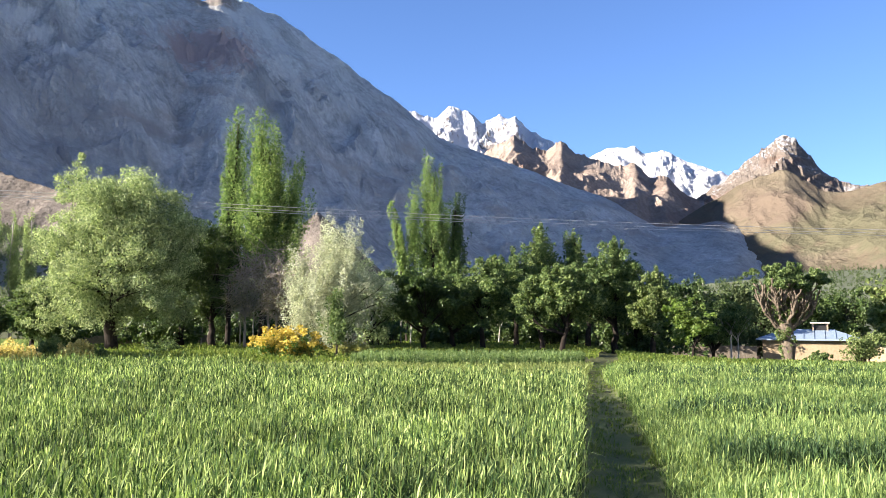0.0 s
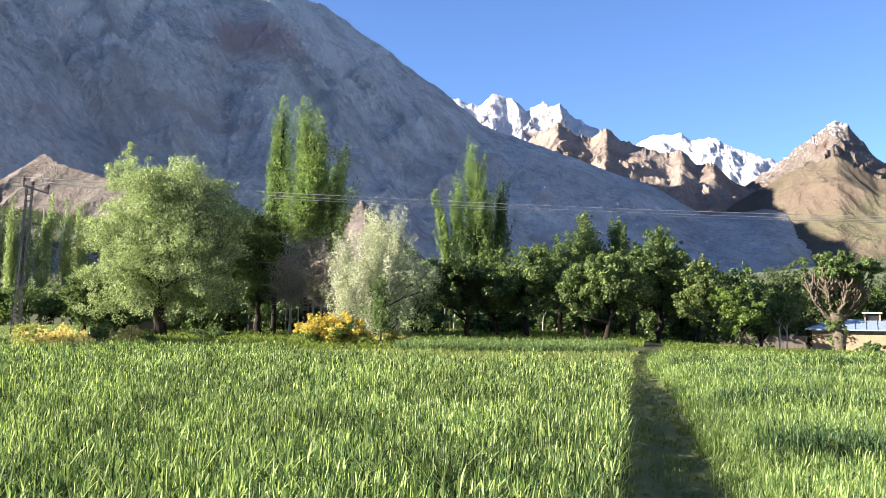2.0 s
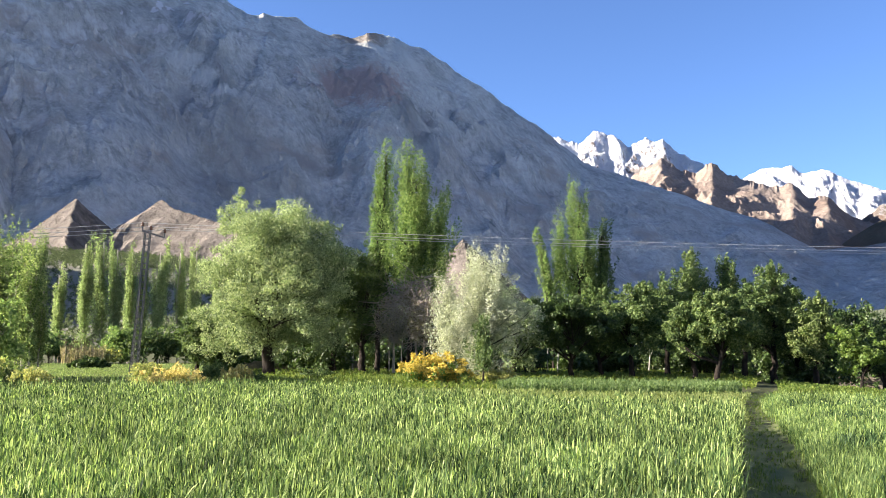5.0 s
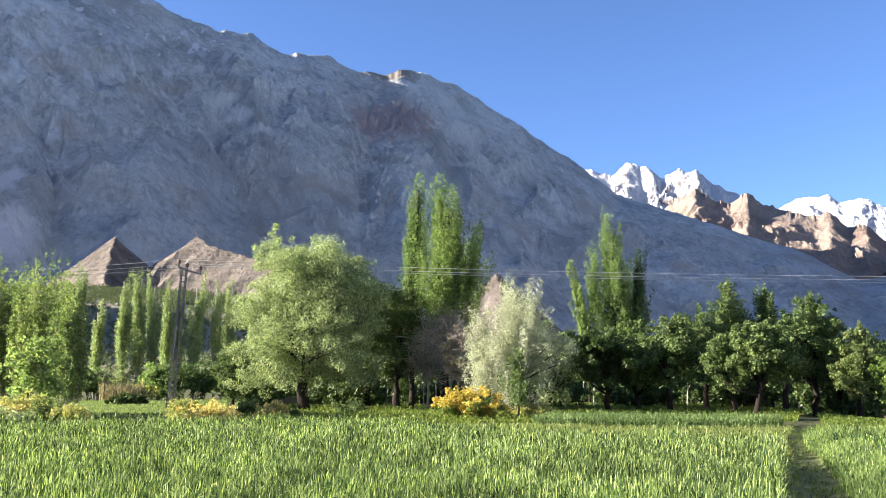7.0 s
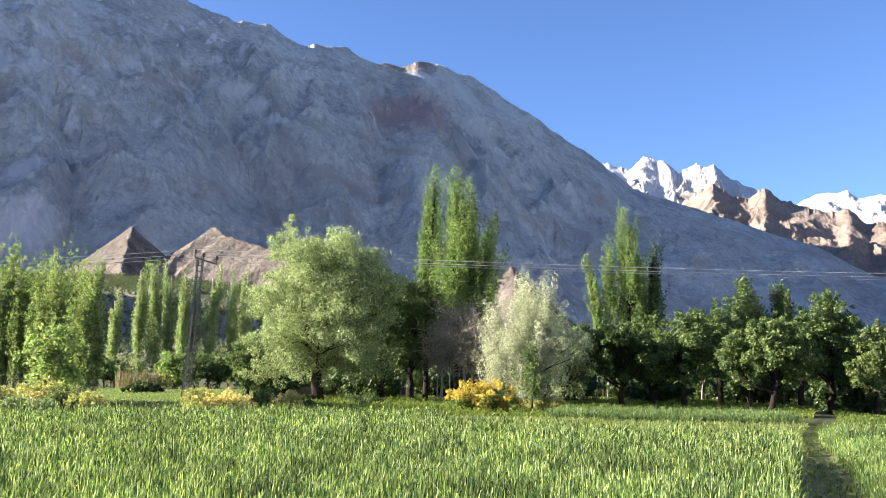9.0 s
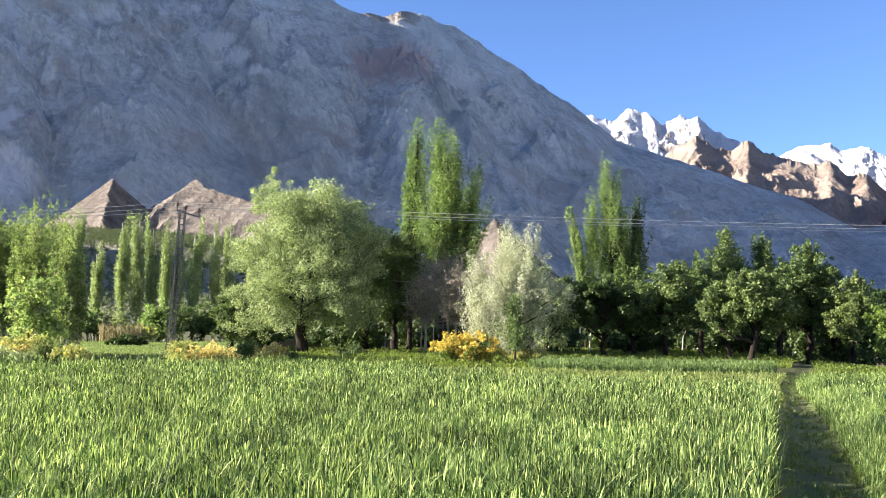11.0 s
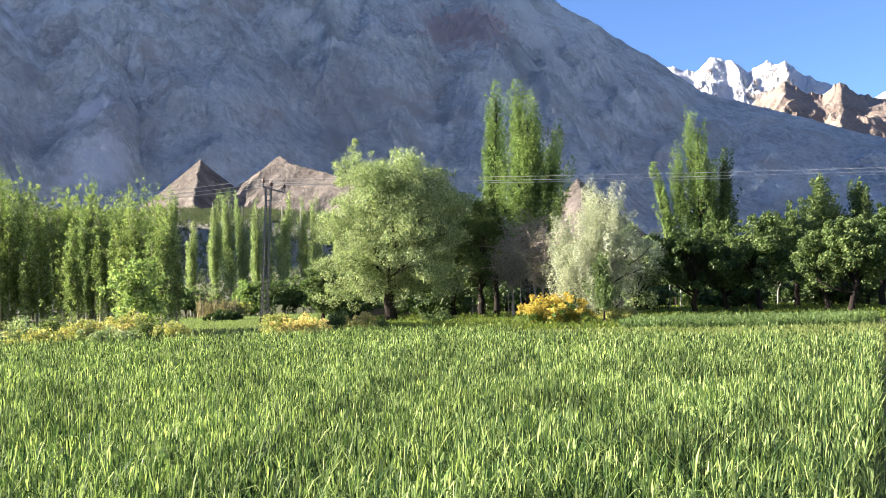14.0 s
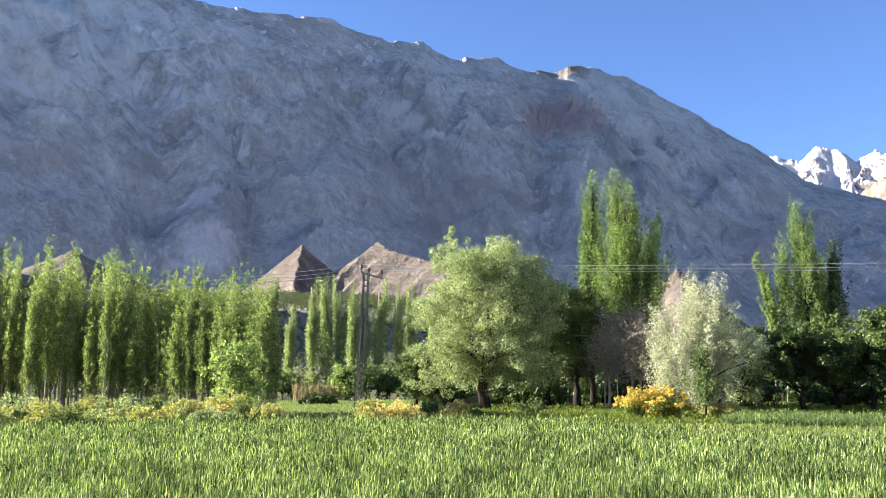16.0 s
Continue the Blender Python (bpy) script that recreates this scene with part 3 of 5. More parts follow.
massif("mountain_snow_east", "rounded snow-covered mountain with rock streaks", M_SNOW_EAST,
       [-22, -18.1, -15.5, -14.2, -12.9, -12.4, -10.5, -9.0, -7.0],
       [7.2, 8.7, 9.7, 10.4, 10.3, 10.7, 10.75, 9.9, 9.0],
       ([-22, -7], [4860, 4860]), ([-22, -7], [4400, 4400]), 31, relief=0.09, grain=190.0, furrows=0.4, jag=0.005, cells=(340, 110), power=0.8, back=0.04, base_z=380.0)
massif("mountain_brown", "rugged sunlit brown rock ridge with its foot in shadow", M_BROWN,
       [-22, -19, -17, -15.7, -14.3, -13.3, -12.4, -11.5, -9.6, -8.8, -7.7, -6.7, -5.9, -4.5, -3.5, -2.1, 2, 8],
       [5.8, 6.6, 7.0, 7.4, 8.9, 8.8, 9.7, 9.5, 10.1, 10.4, 11.4, 10.6, 10.9, 11.7, 11.1, 10.3, 9.5, 9.0],
       ([-22, 8], [4380, 4380]), ([-22, 8], [3000, 3000]), 41, relief=0.075, grain=300.0, jag=0.012, cells=(500, 190), power=0.9, back=0.2, furrows=0.6, lean=0.3)
massif("mountain_pyramid", "pale pyramid-shaped rock peak dusted with snow", M_PYRAMID,
       [-36, -30, -24.7, -23.5, -22.6, -22.0, -21.3, -19.9, -18.1, -16.0, -13],
       [6.5, 7.2, 7.8, 8.8, 9.7, 10.5, 11.1, 10.0, 8.7, 7.4, 5.5],
       ([-36, -13], [4550, 4550]), ([-36, -13], [3700, 3700]), 53, relief=0.085, grain=150.0, jag=0.014, cells=(340, 140), power=0.92, back=0.2, furrows=0.45)
massif("mountain_east", "sunlit tan and olive mountain slope with furrowed ridges", M_EAST,
       [-48, -38, -30, -26.8, -24.7, -23.5, -22.3, -21.3, -19.9, -18.7, -16.0, -12],
       [10, 9.5, 8.6, 7.9, 7.5, 7.5, 8.2, 8.85, 8.5, 8.0, 6.6, 4.0],
       ([-48, -12], [3500, 3950]), ([-48, -12], [1750, 3250]), 67, relief=0.15, grain=520.0, jag=0.004, cells=(430, 170), power=0.95, back=0.1, lean=-0.35, furrows=0.7, gain=0.45)
# Unseen range, added behind the camera to bounce sunlight into shaded slopes.
massif("bounce_range", "unseen pale mountain range added to bounce sunlight into the shade", M_BOUNCE,
       [-178, -165, -150, -130, -110, -90, -70, -56, -46], [8, 20, 24, 26, 24, 18, 13, 11, 9.5],
       ([-178, -46], [3600, 3600]), ([-178, -46], [1500, 1900]), 97, relief=0.10, grain=420.0, cells=(130, 50), power=1.0, back=0.2)
spur("foothill_terraced", "pale earth foothill with terraces at the mountain's foot", 27.4, 1080, 8.85, 0.72, 3, ridge=(-50, 0.3), rough=1.7)
spur("foothill_smooth", "pale pinkish earth cone at the mountain's foot", 32.3, 1100, 8.65, 0.82, 7, ridge=(-93, 0.6), rough=1.0)
spur("foothill_small", "reddish earth cone between the trees and the mountain", 8.0, 1150, 6.85, 0.86, 12, ridge=(-84, 0.6), rough=1.3)
spur("foothill_grassy", "olive and tan rounded foothill", 45.9, 1050, 7.9, 0.46, 19, rough=0.8, material=M_OLIVE)
# Beyond az 50, out of view, the crest is raised to shade this slope.
hill_west = massif("hillside_west", "scrubby dark green lower slope with scattered trees", M_HILL,
       [2, 8, 14, 20, 24, 30, 36, 46, 50, 55, 60, 68, 74, 80], [1.0, 2.2, 2.9, 3.8, 5.0, 5.5, 5.4, 5.2, 5.6, 12.0, 16.0, 16.0, 10.0, 3.0],
       ([2, 80], [1000, 960]), ([2, 80], [330, 330]), 71, relief=0.045, grain=160.0, jag=0.01, cells=(300, 60), power=1.15, back=0.3, base_z=-4.0)
hill_east = massif("hillside_east", "wooded green lower slope below the tan mountain", M_WOODED,
       [-46, -36, -26.6, -22.7, -18.2, -14.9, -11, -6], [3.8, 3.4, 2.8, 2.7, 2.2, 1.9, 1.4, 0.5],
       ([-46, -6], [1250, 1300]), ([-46, -6], [420, 420]), 83, relief=0.06, grain=120.0, jag=0.01, cells=(240, 50), power=1.15, back=0.3, base_z=-5.0)


# ---- trees and shrubs ----
def limb(mass, rng, a, b, r0, r1, sag=0.15, sides=6, steps=6):
    a, b = np.asarray(a, float), np.asarray(b, float)
    t = np.linspace(0, 1, steps)[:, None]
    span = np.linalg.norm(b - a)
    bend = rng.normal(size=3) * span * 0.08
    pts = a + (b - a) * t + np.array([0, 0, span * sag]) * (t - t * t) * 2 + bend * np.sin(t * np.pi)
    tube(mass, pts, r0 + (r1 - r0) * t[:, 0], sides)
    return pts


def dome(rng, k, low, high, rx, ry, clump=(0.18, 0.3), top=2.0, cx=0.0, cy=0.0, hollow=0.45):
    """Clumps of a rounded, uneven crown between two heights: full ones inside, small sprays standing out of it."""
    mid, half = (low + high) / 2, (high - low) / 2
    d = unit(rng.normal(size=(k, 3)))
    rad = (hollow + (1 - hollow) * rng.rand(k, 1)) * 0.86
    size = clump[0] + (clump[1] - clump[0]) * rng.rand(k, 1)
    n = k
    e = unit(rng.normal(size=(n, 3)) + np.array([0, 0, 0.35]))
    d, rad = np.concatenate([d, e]), np.concatenate([rad, 0.86 + 0.24 * rng.rand(n, 1)])
    size = np.concatenate([size, clump[0] * (0.35 + 0.4 * rng.rand(n, 1))]) * (rx + half) * 0.5
    lump = 1 + 0.14 * np.sin(d[:, :1] * 5 + rng.rand() * 6) * np.cos(d[:, 2:] * 6 + rng.rand() * 6)
    p = d * rad * lump
    c = np.stack([cx + p[:, 0] * rx, cy + p[:, 1] * ry, mid + p[:, 2] * half], 1)
    stretch = 1 + np.abs(d) * 0.45
    return c, size * np.array([[1.0, 1.0, 0.8]]) * stretch


def column(rng, k, low, high, radius, tip=0.35, rise=2.6, cx=0.0, cy=0.0, lean=0.0, belly=0.35):
    """Clump centres of an upright, narrow crown of rising branches."""
    t = np.sort(rng.rand(k)) ** 0.9
    prof = np.where(t < belly, 0.55 + 0.45 * t / belly, tip * 0.4 + (1 - tip * 0.4) * (1 - (t - belly) / (1 - belly)) ** 0.8)
    a = rng.rand(k) * 2 * np.pi
    rr = radius * prof * (0.25 + 0.6 * rng.rand(k))
    z = low + (high - low) * t * 0.97
    c = np.stack([cx + rr * np.cos(a) + lean * t * t, cy + rr * np.sin(a), z], 1)
    w = radius * prof * (0.3 + 0.25 * rng.rand(k)) + 0.06
    return c, np.stack([w, w, w * rise], 1)


def spires(rng, branches, low, high, spread, cx=0.0, lean=0.0, thick=0.2, tops=3, height_var=0.12, splay=0.45, waist=0.0):
    """Clump centres along steeply rising branches: an open, feathery upright crown."""
    cs, rs_ = [], []
    for b in range(branches):
        s = rng.rand() ** 1.15
        top = b < tops
        z0 = low + (high - low) * (0.55 * s if not top else 0.35)
        a = rng.rand() * 2 * np.pi
        reach = spread * (0.2 + 0.9 * rng.rand()) * (1 - 0.6 * s + waist * (0.75 * math.sin(math.pi * (0.1 + 0.75 * s)) - 0.45)) * (splay if top else 1)
        z1 = min(high * (1 - height_var * rng.rand()) if top else z0 + (high - low) * (0.28 + 0.2 * rng.rand()), high)
        n = max(4, int((z1 - z0) / 0.42))
        t = np.linspace(0.12, 1, n)
        out = reach * t ** 0.6
        cs.append(np.stack([cx + lean * ((z0 + (z1 - z0) * t) / high) ** 2 + out * np.cos(a) + 0.07 * rng.normal(size=n),
                            out * np.sin(a) + 0.07 * rng.normal(size=n), z0 + (z1 - z0) * t], 1))
        w = thick * (1.15 - 0.6 * t) * (0.75 + 0.5 * rng.rand(n))
        rs_.append(np.stack([w, w, w * 1.7], 1))
    return np.concatenate(cs), np.concatenate(rs_)


def tree(name, label, category, x, y, z, crowns, count, leaf, leaf_mat, bark, trunk, seed, group="", droop=0.0, lift=0.3, limbs=9, twigs=0, shell=0.45):
    """trunk: height, radius at the base, lean. crowns: centres and radii of the leaf clumps."""
    rng = np.random.RandomState(seed)
    root = empty(name, x, y, z)
    wood = Mass()
    th, tr, lean = trunk
    axis = np.array([[0, 0, -0.25], [lean * 0.1, 0, th * 0.15], [lean * 0.4, 0.05 * th * rng.normal() * 0.3, th * 0.5], [lean, 0, th]])
    tt = np.linspace(0, 1, 9)
    line = np.stack([np.interp(tt, [0, 0.2, 0.55, 1], axis[:, i]) for i in range(3)], 1)
    line[1:-1, :2] += rng.normal(size=(7, 2)) * tr * 0.22
    tube(wood, line, tr * (1.35 - 0.85 * tt ** 0.6), 9)
    centres, radii = crowns
    order = rng.permutation(len(centres))
    roof = 0.92 * centres[:, 2].max()
    order = [i for i in order if centres[i][2] < roof and radii[i][0] > 0.4 * radii[:, 0].max() and centres[i][2] > 0.55 * th + 0.35 * math.hypot(centres[i][0], centres[i][1])]
    for i in order[:limbs]:
        c = centres[i]
        far = math.hypot(c[0], c[1])
        s = np.clip((c[2] - 0.9 * far - 0.3) / th, 0.55, 0.97)
        start = np.array([np.interp(s, tt, line[:, i]) for i in range(3)])
        pts = limb(wood, rng, start, start + (c - start) * 0.86, min(tr * 0.42, tr * (1.2 - s)), tr * 0.07, 0.06)
        for _ in range(2):
            e = c + rng.normal(size=3) * radii[i] * 0.7
            limb(wood, rng, pts[3], e, tr * 0.14, tr * 0.03, 0.08, 4, 4)
    for _ in range(twigs):
        c = centres[rng.randint(len(centres))]
        e = c + rng.normal(size=3) * radii[0] * 1.1
        limb(wood, rng, c, e, 0.022, 0.008, 0.05, 3, 4)
    ob = new("trunk", wood.mesh("trunk", bark, True))
    ob.parent = root
    if count:
        v, q = leaves(rng, centres, radii, count, leaf[0], leaf[1], droop, lift, shell)
        crown = new("crown", raw_mesh("crown", v, [q], leaf_mat))
        crown.parent = root
    return tagged(root, label, category, group)


def join(*crowns):
    return np.concatenate([c[0] for c in crowns]), np.concatenate([c[1] for c in crowns])


def rs(k):
    return np.random.RandomState(k)


def willow():
    x, y, z = at(20.5, 54)
    crowns = join(dome(rs(1), 90, 2.2, 10.5, 4.2, 4.0, (0.18, 0.28), cx=0.4), dome(rs(2), 50, 1.3, 6.6, 4.5, 4.2, (0.17, 0.26), cx=0.7),
                  dome(rs(3), 18, 7.4, 10.8, 2.3, 2.2, (0.2, 0.3), cx=-1.1), dome(rs(4), 26, 4.8, 9.1, 2.6, 2.4, (0.18, 0.28), cx=2.7),
                  dome(rs(6), 16, 0.5, 3.4, 1.5, 1.6, (0.2, 0.3), cx=-2.9, cy=-0.8), dome(rs(7), 14, 0.9, 3.8, 1.6, 1.6, (0.2, 0.3), cx=3.4, cy=-0.5),
                  dome(rs(5), 5, 10.1, 11.5, 0.5, 0.45, (0.35, 0.5), cx=-1.95))
    c, r = crowns
    keep = (c[:, 2] < 10.7 - 0.4 * np.clip(c[:, 0] - 0.3, 0, 9)) | (c[:, 0] < -1.2)
    crowns = c[keep], r[keep]
    tree("willow", "large pale green willow with a dark leaning trunk", "tree", x, y, z, crowns, 115000, (0.155, 0.068), L_WILLOW, M_BARK, (4.2, 0.36, -0.25), 101, droop=0.5, limbs=34)


def tall_poplars():
    fine = (0.115, 0.092)
    x, y, z = at(13.65, 58)
    tree("poplar", "tall slim poplar with open upper branches", "tree", x, y, z,
         spires(rs(11), 60, 3.2, 16.4, 1.25, lean=0.6, thick=0.38, tops=3, waist=0.8),
         20000, fine, L_POPLAR, M_BARK, (14.5, 0.15, 0.5), 111, "tall poplars", limbs=24, shell=0.0)
    x, y, z = at(11.5, 57)
    tree("poplar", "tall full poplar with several upright tops", "tree", x, y, z,
         join(spires(rs(13), 66, 4.0, 15.4, 1.6, cx=-0.3, thick=0.52, tops=5, waist=1), spires(rs(14), 40, 4.6, 14.4, 1.5, cx=0.6, thick=0.48, tops=3, waist=1),
              spires(rs(15), 40, 4.6, 12.8, 1.5, cx=1.35, lean=0.8, thick=0.42, tops=4, waist=1)),
         62000, fine, L_POPLAR, M_BARK, (12.5, 0.2, 0.0), 112, "tall poplars", limbs=30, shell=0.0)
    x, y, z = at(0.75, 70)
    tree("poplar", "tall poplar with forked upright tops behind the grove", "tree", x, y, z,
         join(spires(rs(16), 56, 3.4, 15.6, 2.0, thick=0.4, tops=3, waist=0.8), spires(rs(17), 26, 4.0, 12.4, 1.5, cx=-1.2, lean=-0.3, thick=0.36, tops=3),
              spires(rs(20), 24, 4.0, 11.6, 1.4, cx=1.0, thick=0.38, tops=4)),
         30000, (0.125, 0.10), L_POPLAR, M_BARK, (13.2, 0.17, 0.2), 113, "tall poplars", limbs=34, shell=0.0)
    x, y, z = at(2.3, 70)
    tree("poplar", "slim young poplar leaning out from the grove", "tree", x, y, z,
         join(spires(rs(18), 16, 3.0, 11.4, 0.9, lean=-1.3, thick=0.36, tops=4), spires(rs(21), 12, 3.0, 7.4, 1.5, thick=0.34, tops=3)), 7600, (0.14, 0.115), L_POPLAR, M_BARK, (9.4, 0.12, -0.9), 114, "tall poplars", limbs=18, shell=0.15)
    x, y, z = at(-0.55, 71)
    tree("poplar", "dark slim poplar beside a taller one", "tree", x, y, z,
         join(spires(rs(19), 30, 3.5, 12.2, 1.2, lean=0.7, thick=0.4, tops=4), spires(rs(22), 14, 3.0, 9.0, 1.2, cx=-0.5, thick=0.36, tops=3)), 13000, (0.14, 0.115), L_GROVE, M_BARK, (10.8, 0.13, 0.3), 115, "tall poplars", limbs=18, shell=0.15)


def broadleaf(az, r, h, w, seed, mat=None, low=0.28, count=9000, label="leafy green grove tree with a dark trunk", name="fruit_tree", trunk=None, leaf=(0.16, 0.105), bark=None, group="grove trees", lean=0.0, hollow=0.45, category="tree", peak=0.0):
    x, y, z = at(az, r)
    rng = rs(seed)
    lo = h * low
    crowns = [dome(rng, 36, lo, h * 0.95, w * 0.43, w * 0.43, (0.17, 0.28), hollow=hollow),
              dome(rng, 10, lo + (h - lo) * 0.45, h * 0.98, w * 0.26, w * 0.26, (0.18, 0.3), cx=w * 0.12 * rng.normal())]
    if peak:
        crowns.append(spires(rng, 14, h * 0.45, h * peak, w * 0.3, cx=w * 0.06 * rng.normal(), thick=0.34, tops=5))
    crowns = join(*crowns)
    return tree(name, label, category, x, y, z, crowns, int(count * 1.5) if leaf[0] < 0.25 else count, leaf, mat or L_GROVE, bark or M_BARK, trunk or (max(h * 0.42, lo + 0.7), 0.06 + h * 0.02, lean), seed + 500, group, limbs=14)


def grove():
    broadleaf(14.6, 58.5, 8.7, 5.6, 21, L_DARK, 0.06, 16000, "dark dense tree standing behind the willow", "dark_tree")
    broadleaf(16.4, 61, 8.4, 5.4, 22, L_DARK, 0.06, 13000, "dark dense tree standing behind the willow", "dark_tree")
    broadleaf(24.8, 60, 4.4, 3.4, 23, L_GROVE, 0.1, 7000, "low leafy tree under the willow's edge", "shade_tree")
    broadleaf(1.35, 50, 5.0, 5.4, 24, L_DARK, 0.27, 13000, "dark round fruit tree with low branches", lean=0.2)
    broadleaf(-0.7, 54, 4.9, 4.6, 37, L_DARK, 0.27, 11000, "dark fruit tree with a trunk forked near the ground", lean=-0.4)
    broadleaf(-2.5, 52, 5.5, 5.8, 25, L_GROVE, 0.27, 16000, "wide fruit tree, bright above and dark below", peak=1.03)
    broadleaf(-6.4, 50, 4.5, 4.2, 38, L_GROVE, 0.3, 10000, "fruit tree with a dark trunk under a full crown", lean=-0.3)
    broadleaf(-7.6, 49, 5.0, 5.4, 26, L_GROVE, 0.29, 16000, "round fruit tree with forked dark trunk", lean=0.4)
    broadleaf(-4.7, 58, 6.2, 5.0, 27, L_GROVE, 0.2, 11000, peak=1.1)
    broadleaf(-6.5, 62, 7.6, 4.4, 28, L_GROVE, 0.2, 13000, "tall grove tree with upright top", "grove_tree", peak=1.2)
    x, y, z = at(-8.5, 63)
    tree("poplar", "slim poplar top rising out of the grove", "tree", x, y, z, spires(rs(29), 44, 2.0, 8.6, 1.3, thick=0.42, tops=5), 15000, (0.16, 0.11), L_GROVE, M_BARK, (7.5, 0.13, 0), 129, "grove trees", limbs=20)
    broadleaf(-10.9, 58, 7.2, 5.0, 30, L_GROVE, 0.22, 14000, "tall grove tree with reddish inner branches", "grove_tree", peak=1.06, trunk=(3.4, 0.21, 0.1))
    broadleaf(-9.3, 57, 6.2, 4.4, 39, L_GROVE, 0.3, 9000, "grove tree with a straight dark trunk", "grove_tree", trunk=(3.2, 0.19, 0.0))
    broadleaf(-12.2, 63, 6.0, 5.0, 35, L_DARK, 0.2, 12000, "dark grove tree among others", "grove_tree", peak=1.08)
    broadleaf(-13.2, 57, 5.4, 3.8, 31, L_BLOSSOM, 0.26, 10000, "pale green blossoming tree at the grove's end", "blossom_tree", peak=1.05, trunk=(2.6, 0.2, 0.1))
    broadleaf(-15.6, 50, 3.6, 2.9, 32, L_BRIGHT, 0.24, 3600, "small bright green tree with open branches", "young_tree", hollow=0.3, trunk=(1.9, 0.09, 0.5))
    broadleaf(-16.9, 65, 5.4, 3.4, 33, L_GROVE, 0.35, 6500, "round green tree standing behind slim pale trunks", "shade_tree")
    broadleaf(-18.0, 62, 5.3, 2.9, 34, L_GROVE, 0.5, 2300, "thin tree with pale twigs and a slim trunk", "thin_tree", bark=M_PALEBARK, trunk=(3.6, 0.075, -0.15), hollow=0.3)
    broadleaf(-18.3, 62.4, 5.0, 2.6, 40, L_GROVE, 0.5, 1600, "thin tree with pale twigs and a slim trunk", "thin_tree", bark=M_PALEBARK, trunk=(3.4, 0.06, 0.15), hollow=0.3)
    for k, (az, r, h) in enumerate([(2.75, 63, 3.4), (2.1, 64, 3.0), (-1.6, 66, 3.2), (-3.6, 66, 3.0), (-5.4, 67, 3.4), (-12.1, 66, 3.2), (-12.5, 65.4, 2.8), (12.1, 60, 4.2), (12.9, 61, 4.4), (9.4, 60, 4.2), (15.2, 63, 4.0)]):
        broadleaf(az, r, h, 1.3, 170 + k, L_GROVE, 0.55, 700, "young sapling with a slim pale stem under the trees", "sapling", bark=M_PALEBARK, trunk=(h * 0.7, 0.055, 0.1), group="saplings")
    for k, (az, r, h, w) in enumerate([(-9.5, 76, 6.0, 5), (-14.5, 78, 8.2, 6), (-16.3, 76, 8.0, 6), (-19.5, 92, 8.8, 7), (-22.0, 102, 8.4, 7), (-24.6, 98, 8.0, 7), (-18.2, 80, 7.8, 6), (-20.8, 96, 8.0, 6), (-23.4, 100, 7.6, 6),
                                       (-27.5, 92, 6.6, 6), (-1.0, 78, 5.5, 6), (3.4, 76, 5.2, 6), (6.3, 72, 4.6, 5), (9.0, 74, 4.8, 5), (-4.8, 80, 5.6, 6), (-12.0, 82, 5.8, 6),
                                       (12.0, 72, 5.0, 6), (15.0, 74, 5.2, 6), (18.0, 76, 5.0, 6), (21.0, 78, 5.0, 6), (-7.2, 74, 5.4, 6), (1.2, 84, 5.6, 7)]):
        broadleaf(az, r, h, w, 140 + k, L_DARK if k % 3 else L_FAR, 0.06, 5500, "dark dense tree standing deep in the grove", "back_tree", group="background trees", leaf=(0.3, 0.2))
    broadleaf(-27.2, 48, 4.6, 3.0, 36, L_BLOSSOM, 0.25, 5500, "pale leafy tree beside the house", "pale_tree")


def silver_tree():
    x, y, z = at(7.3, 44)
    crowns = join(spires(rs(41), 76, 0.7, 6.7, 2.8, cx=0.4, thick=0.42, tops=11, splay=0.6), dome(rs(44), 22, 1.4, 5.7, 1.6, 1.5, (0.16, 0.26), cx=1.5), spires(rs(42), 24, 0.6, 5.4, 1.5, cx=-1.5, thick=0.38, tops=5),
                  dome(rs(43), 26, 0.7, 4.6, 2.2, 1.8, (0.18, 0.28)))
    tree("silver_tree", "silvery white-leaved oleaster tree in bloom", "tree", x, y, z, crowns, 72000, (0.11, 0.05), L_SILVER, M_BARK, (2.6, 0.17, 0.2), 141, limbs=30)
    x, y, z = at(4.9, 49)
    tree("silver_tree", "grey-green oleaster in the shade of a bright one", "tree", x, y, z, dome(rs(45), 40, 0.6, 5.0, 1.7, 1.7, (0.2, 0.3)), 8000, (0.2, 0.09), L_WILLOW, M_BARK, (2.2, 0.15, 0), 142, limbs=14)
    x, y, z = at(6.85, 40.0)
    tree("sapling", "slender fresh green sapling before the oleaster", "tree", x, y, z, spires(rs(46), 26, 0.9, 3.3, 1.15, thick=0.22, tops=6), 3800, (0.11, 0.07), L_GROVE, M_BARK, (1.7, 0.05, 0.1), 546, limbs=16)


def bare_trees():
    for k, (az, r, h, w, n) in enumerate([(11.2, 52, 6.0, 2.6, 2600), (12.6, 54, 5.4, 2.2, 1500), (10.7, 50.5, 4.8, 2.2, 1800)]):
        x, y, z = at(az, r)
        tree("bare_tree", "grey half-bare tree with tangled dry twigs", "tree", x, y, z, dome(rs(50 + k), 40, h * 0.3, h, w * 0.45, w * 0.45, (0.25, 0.4)),
             n, (0.12, 0.07), L_HUSK, M_TWIG, (h * 0.75, 0.09, 0.15), 150 + k, "half-bare trees", limbs=44, twigs=270)


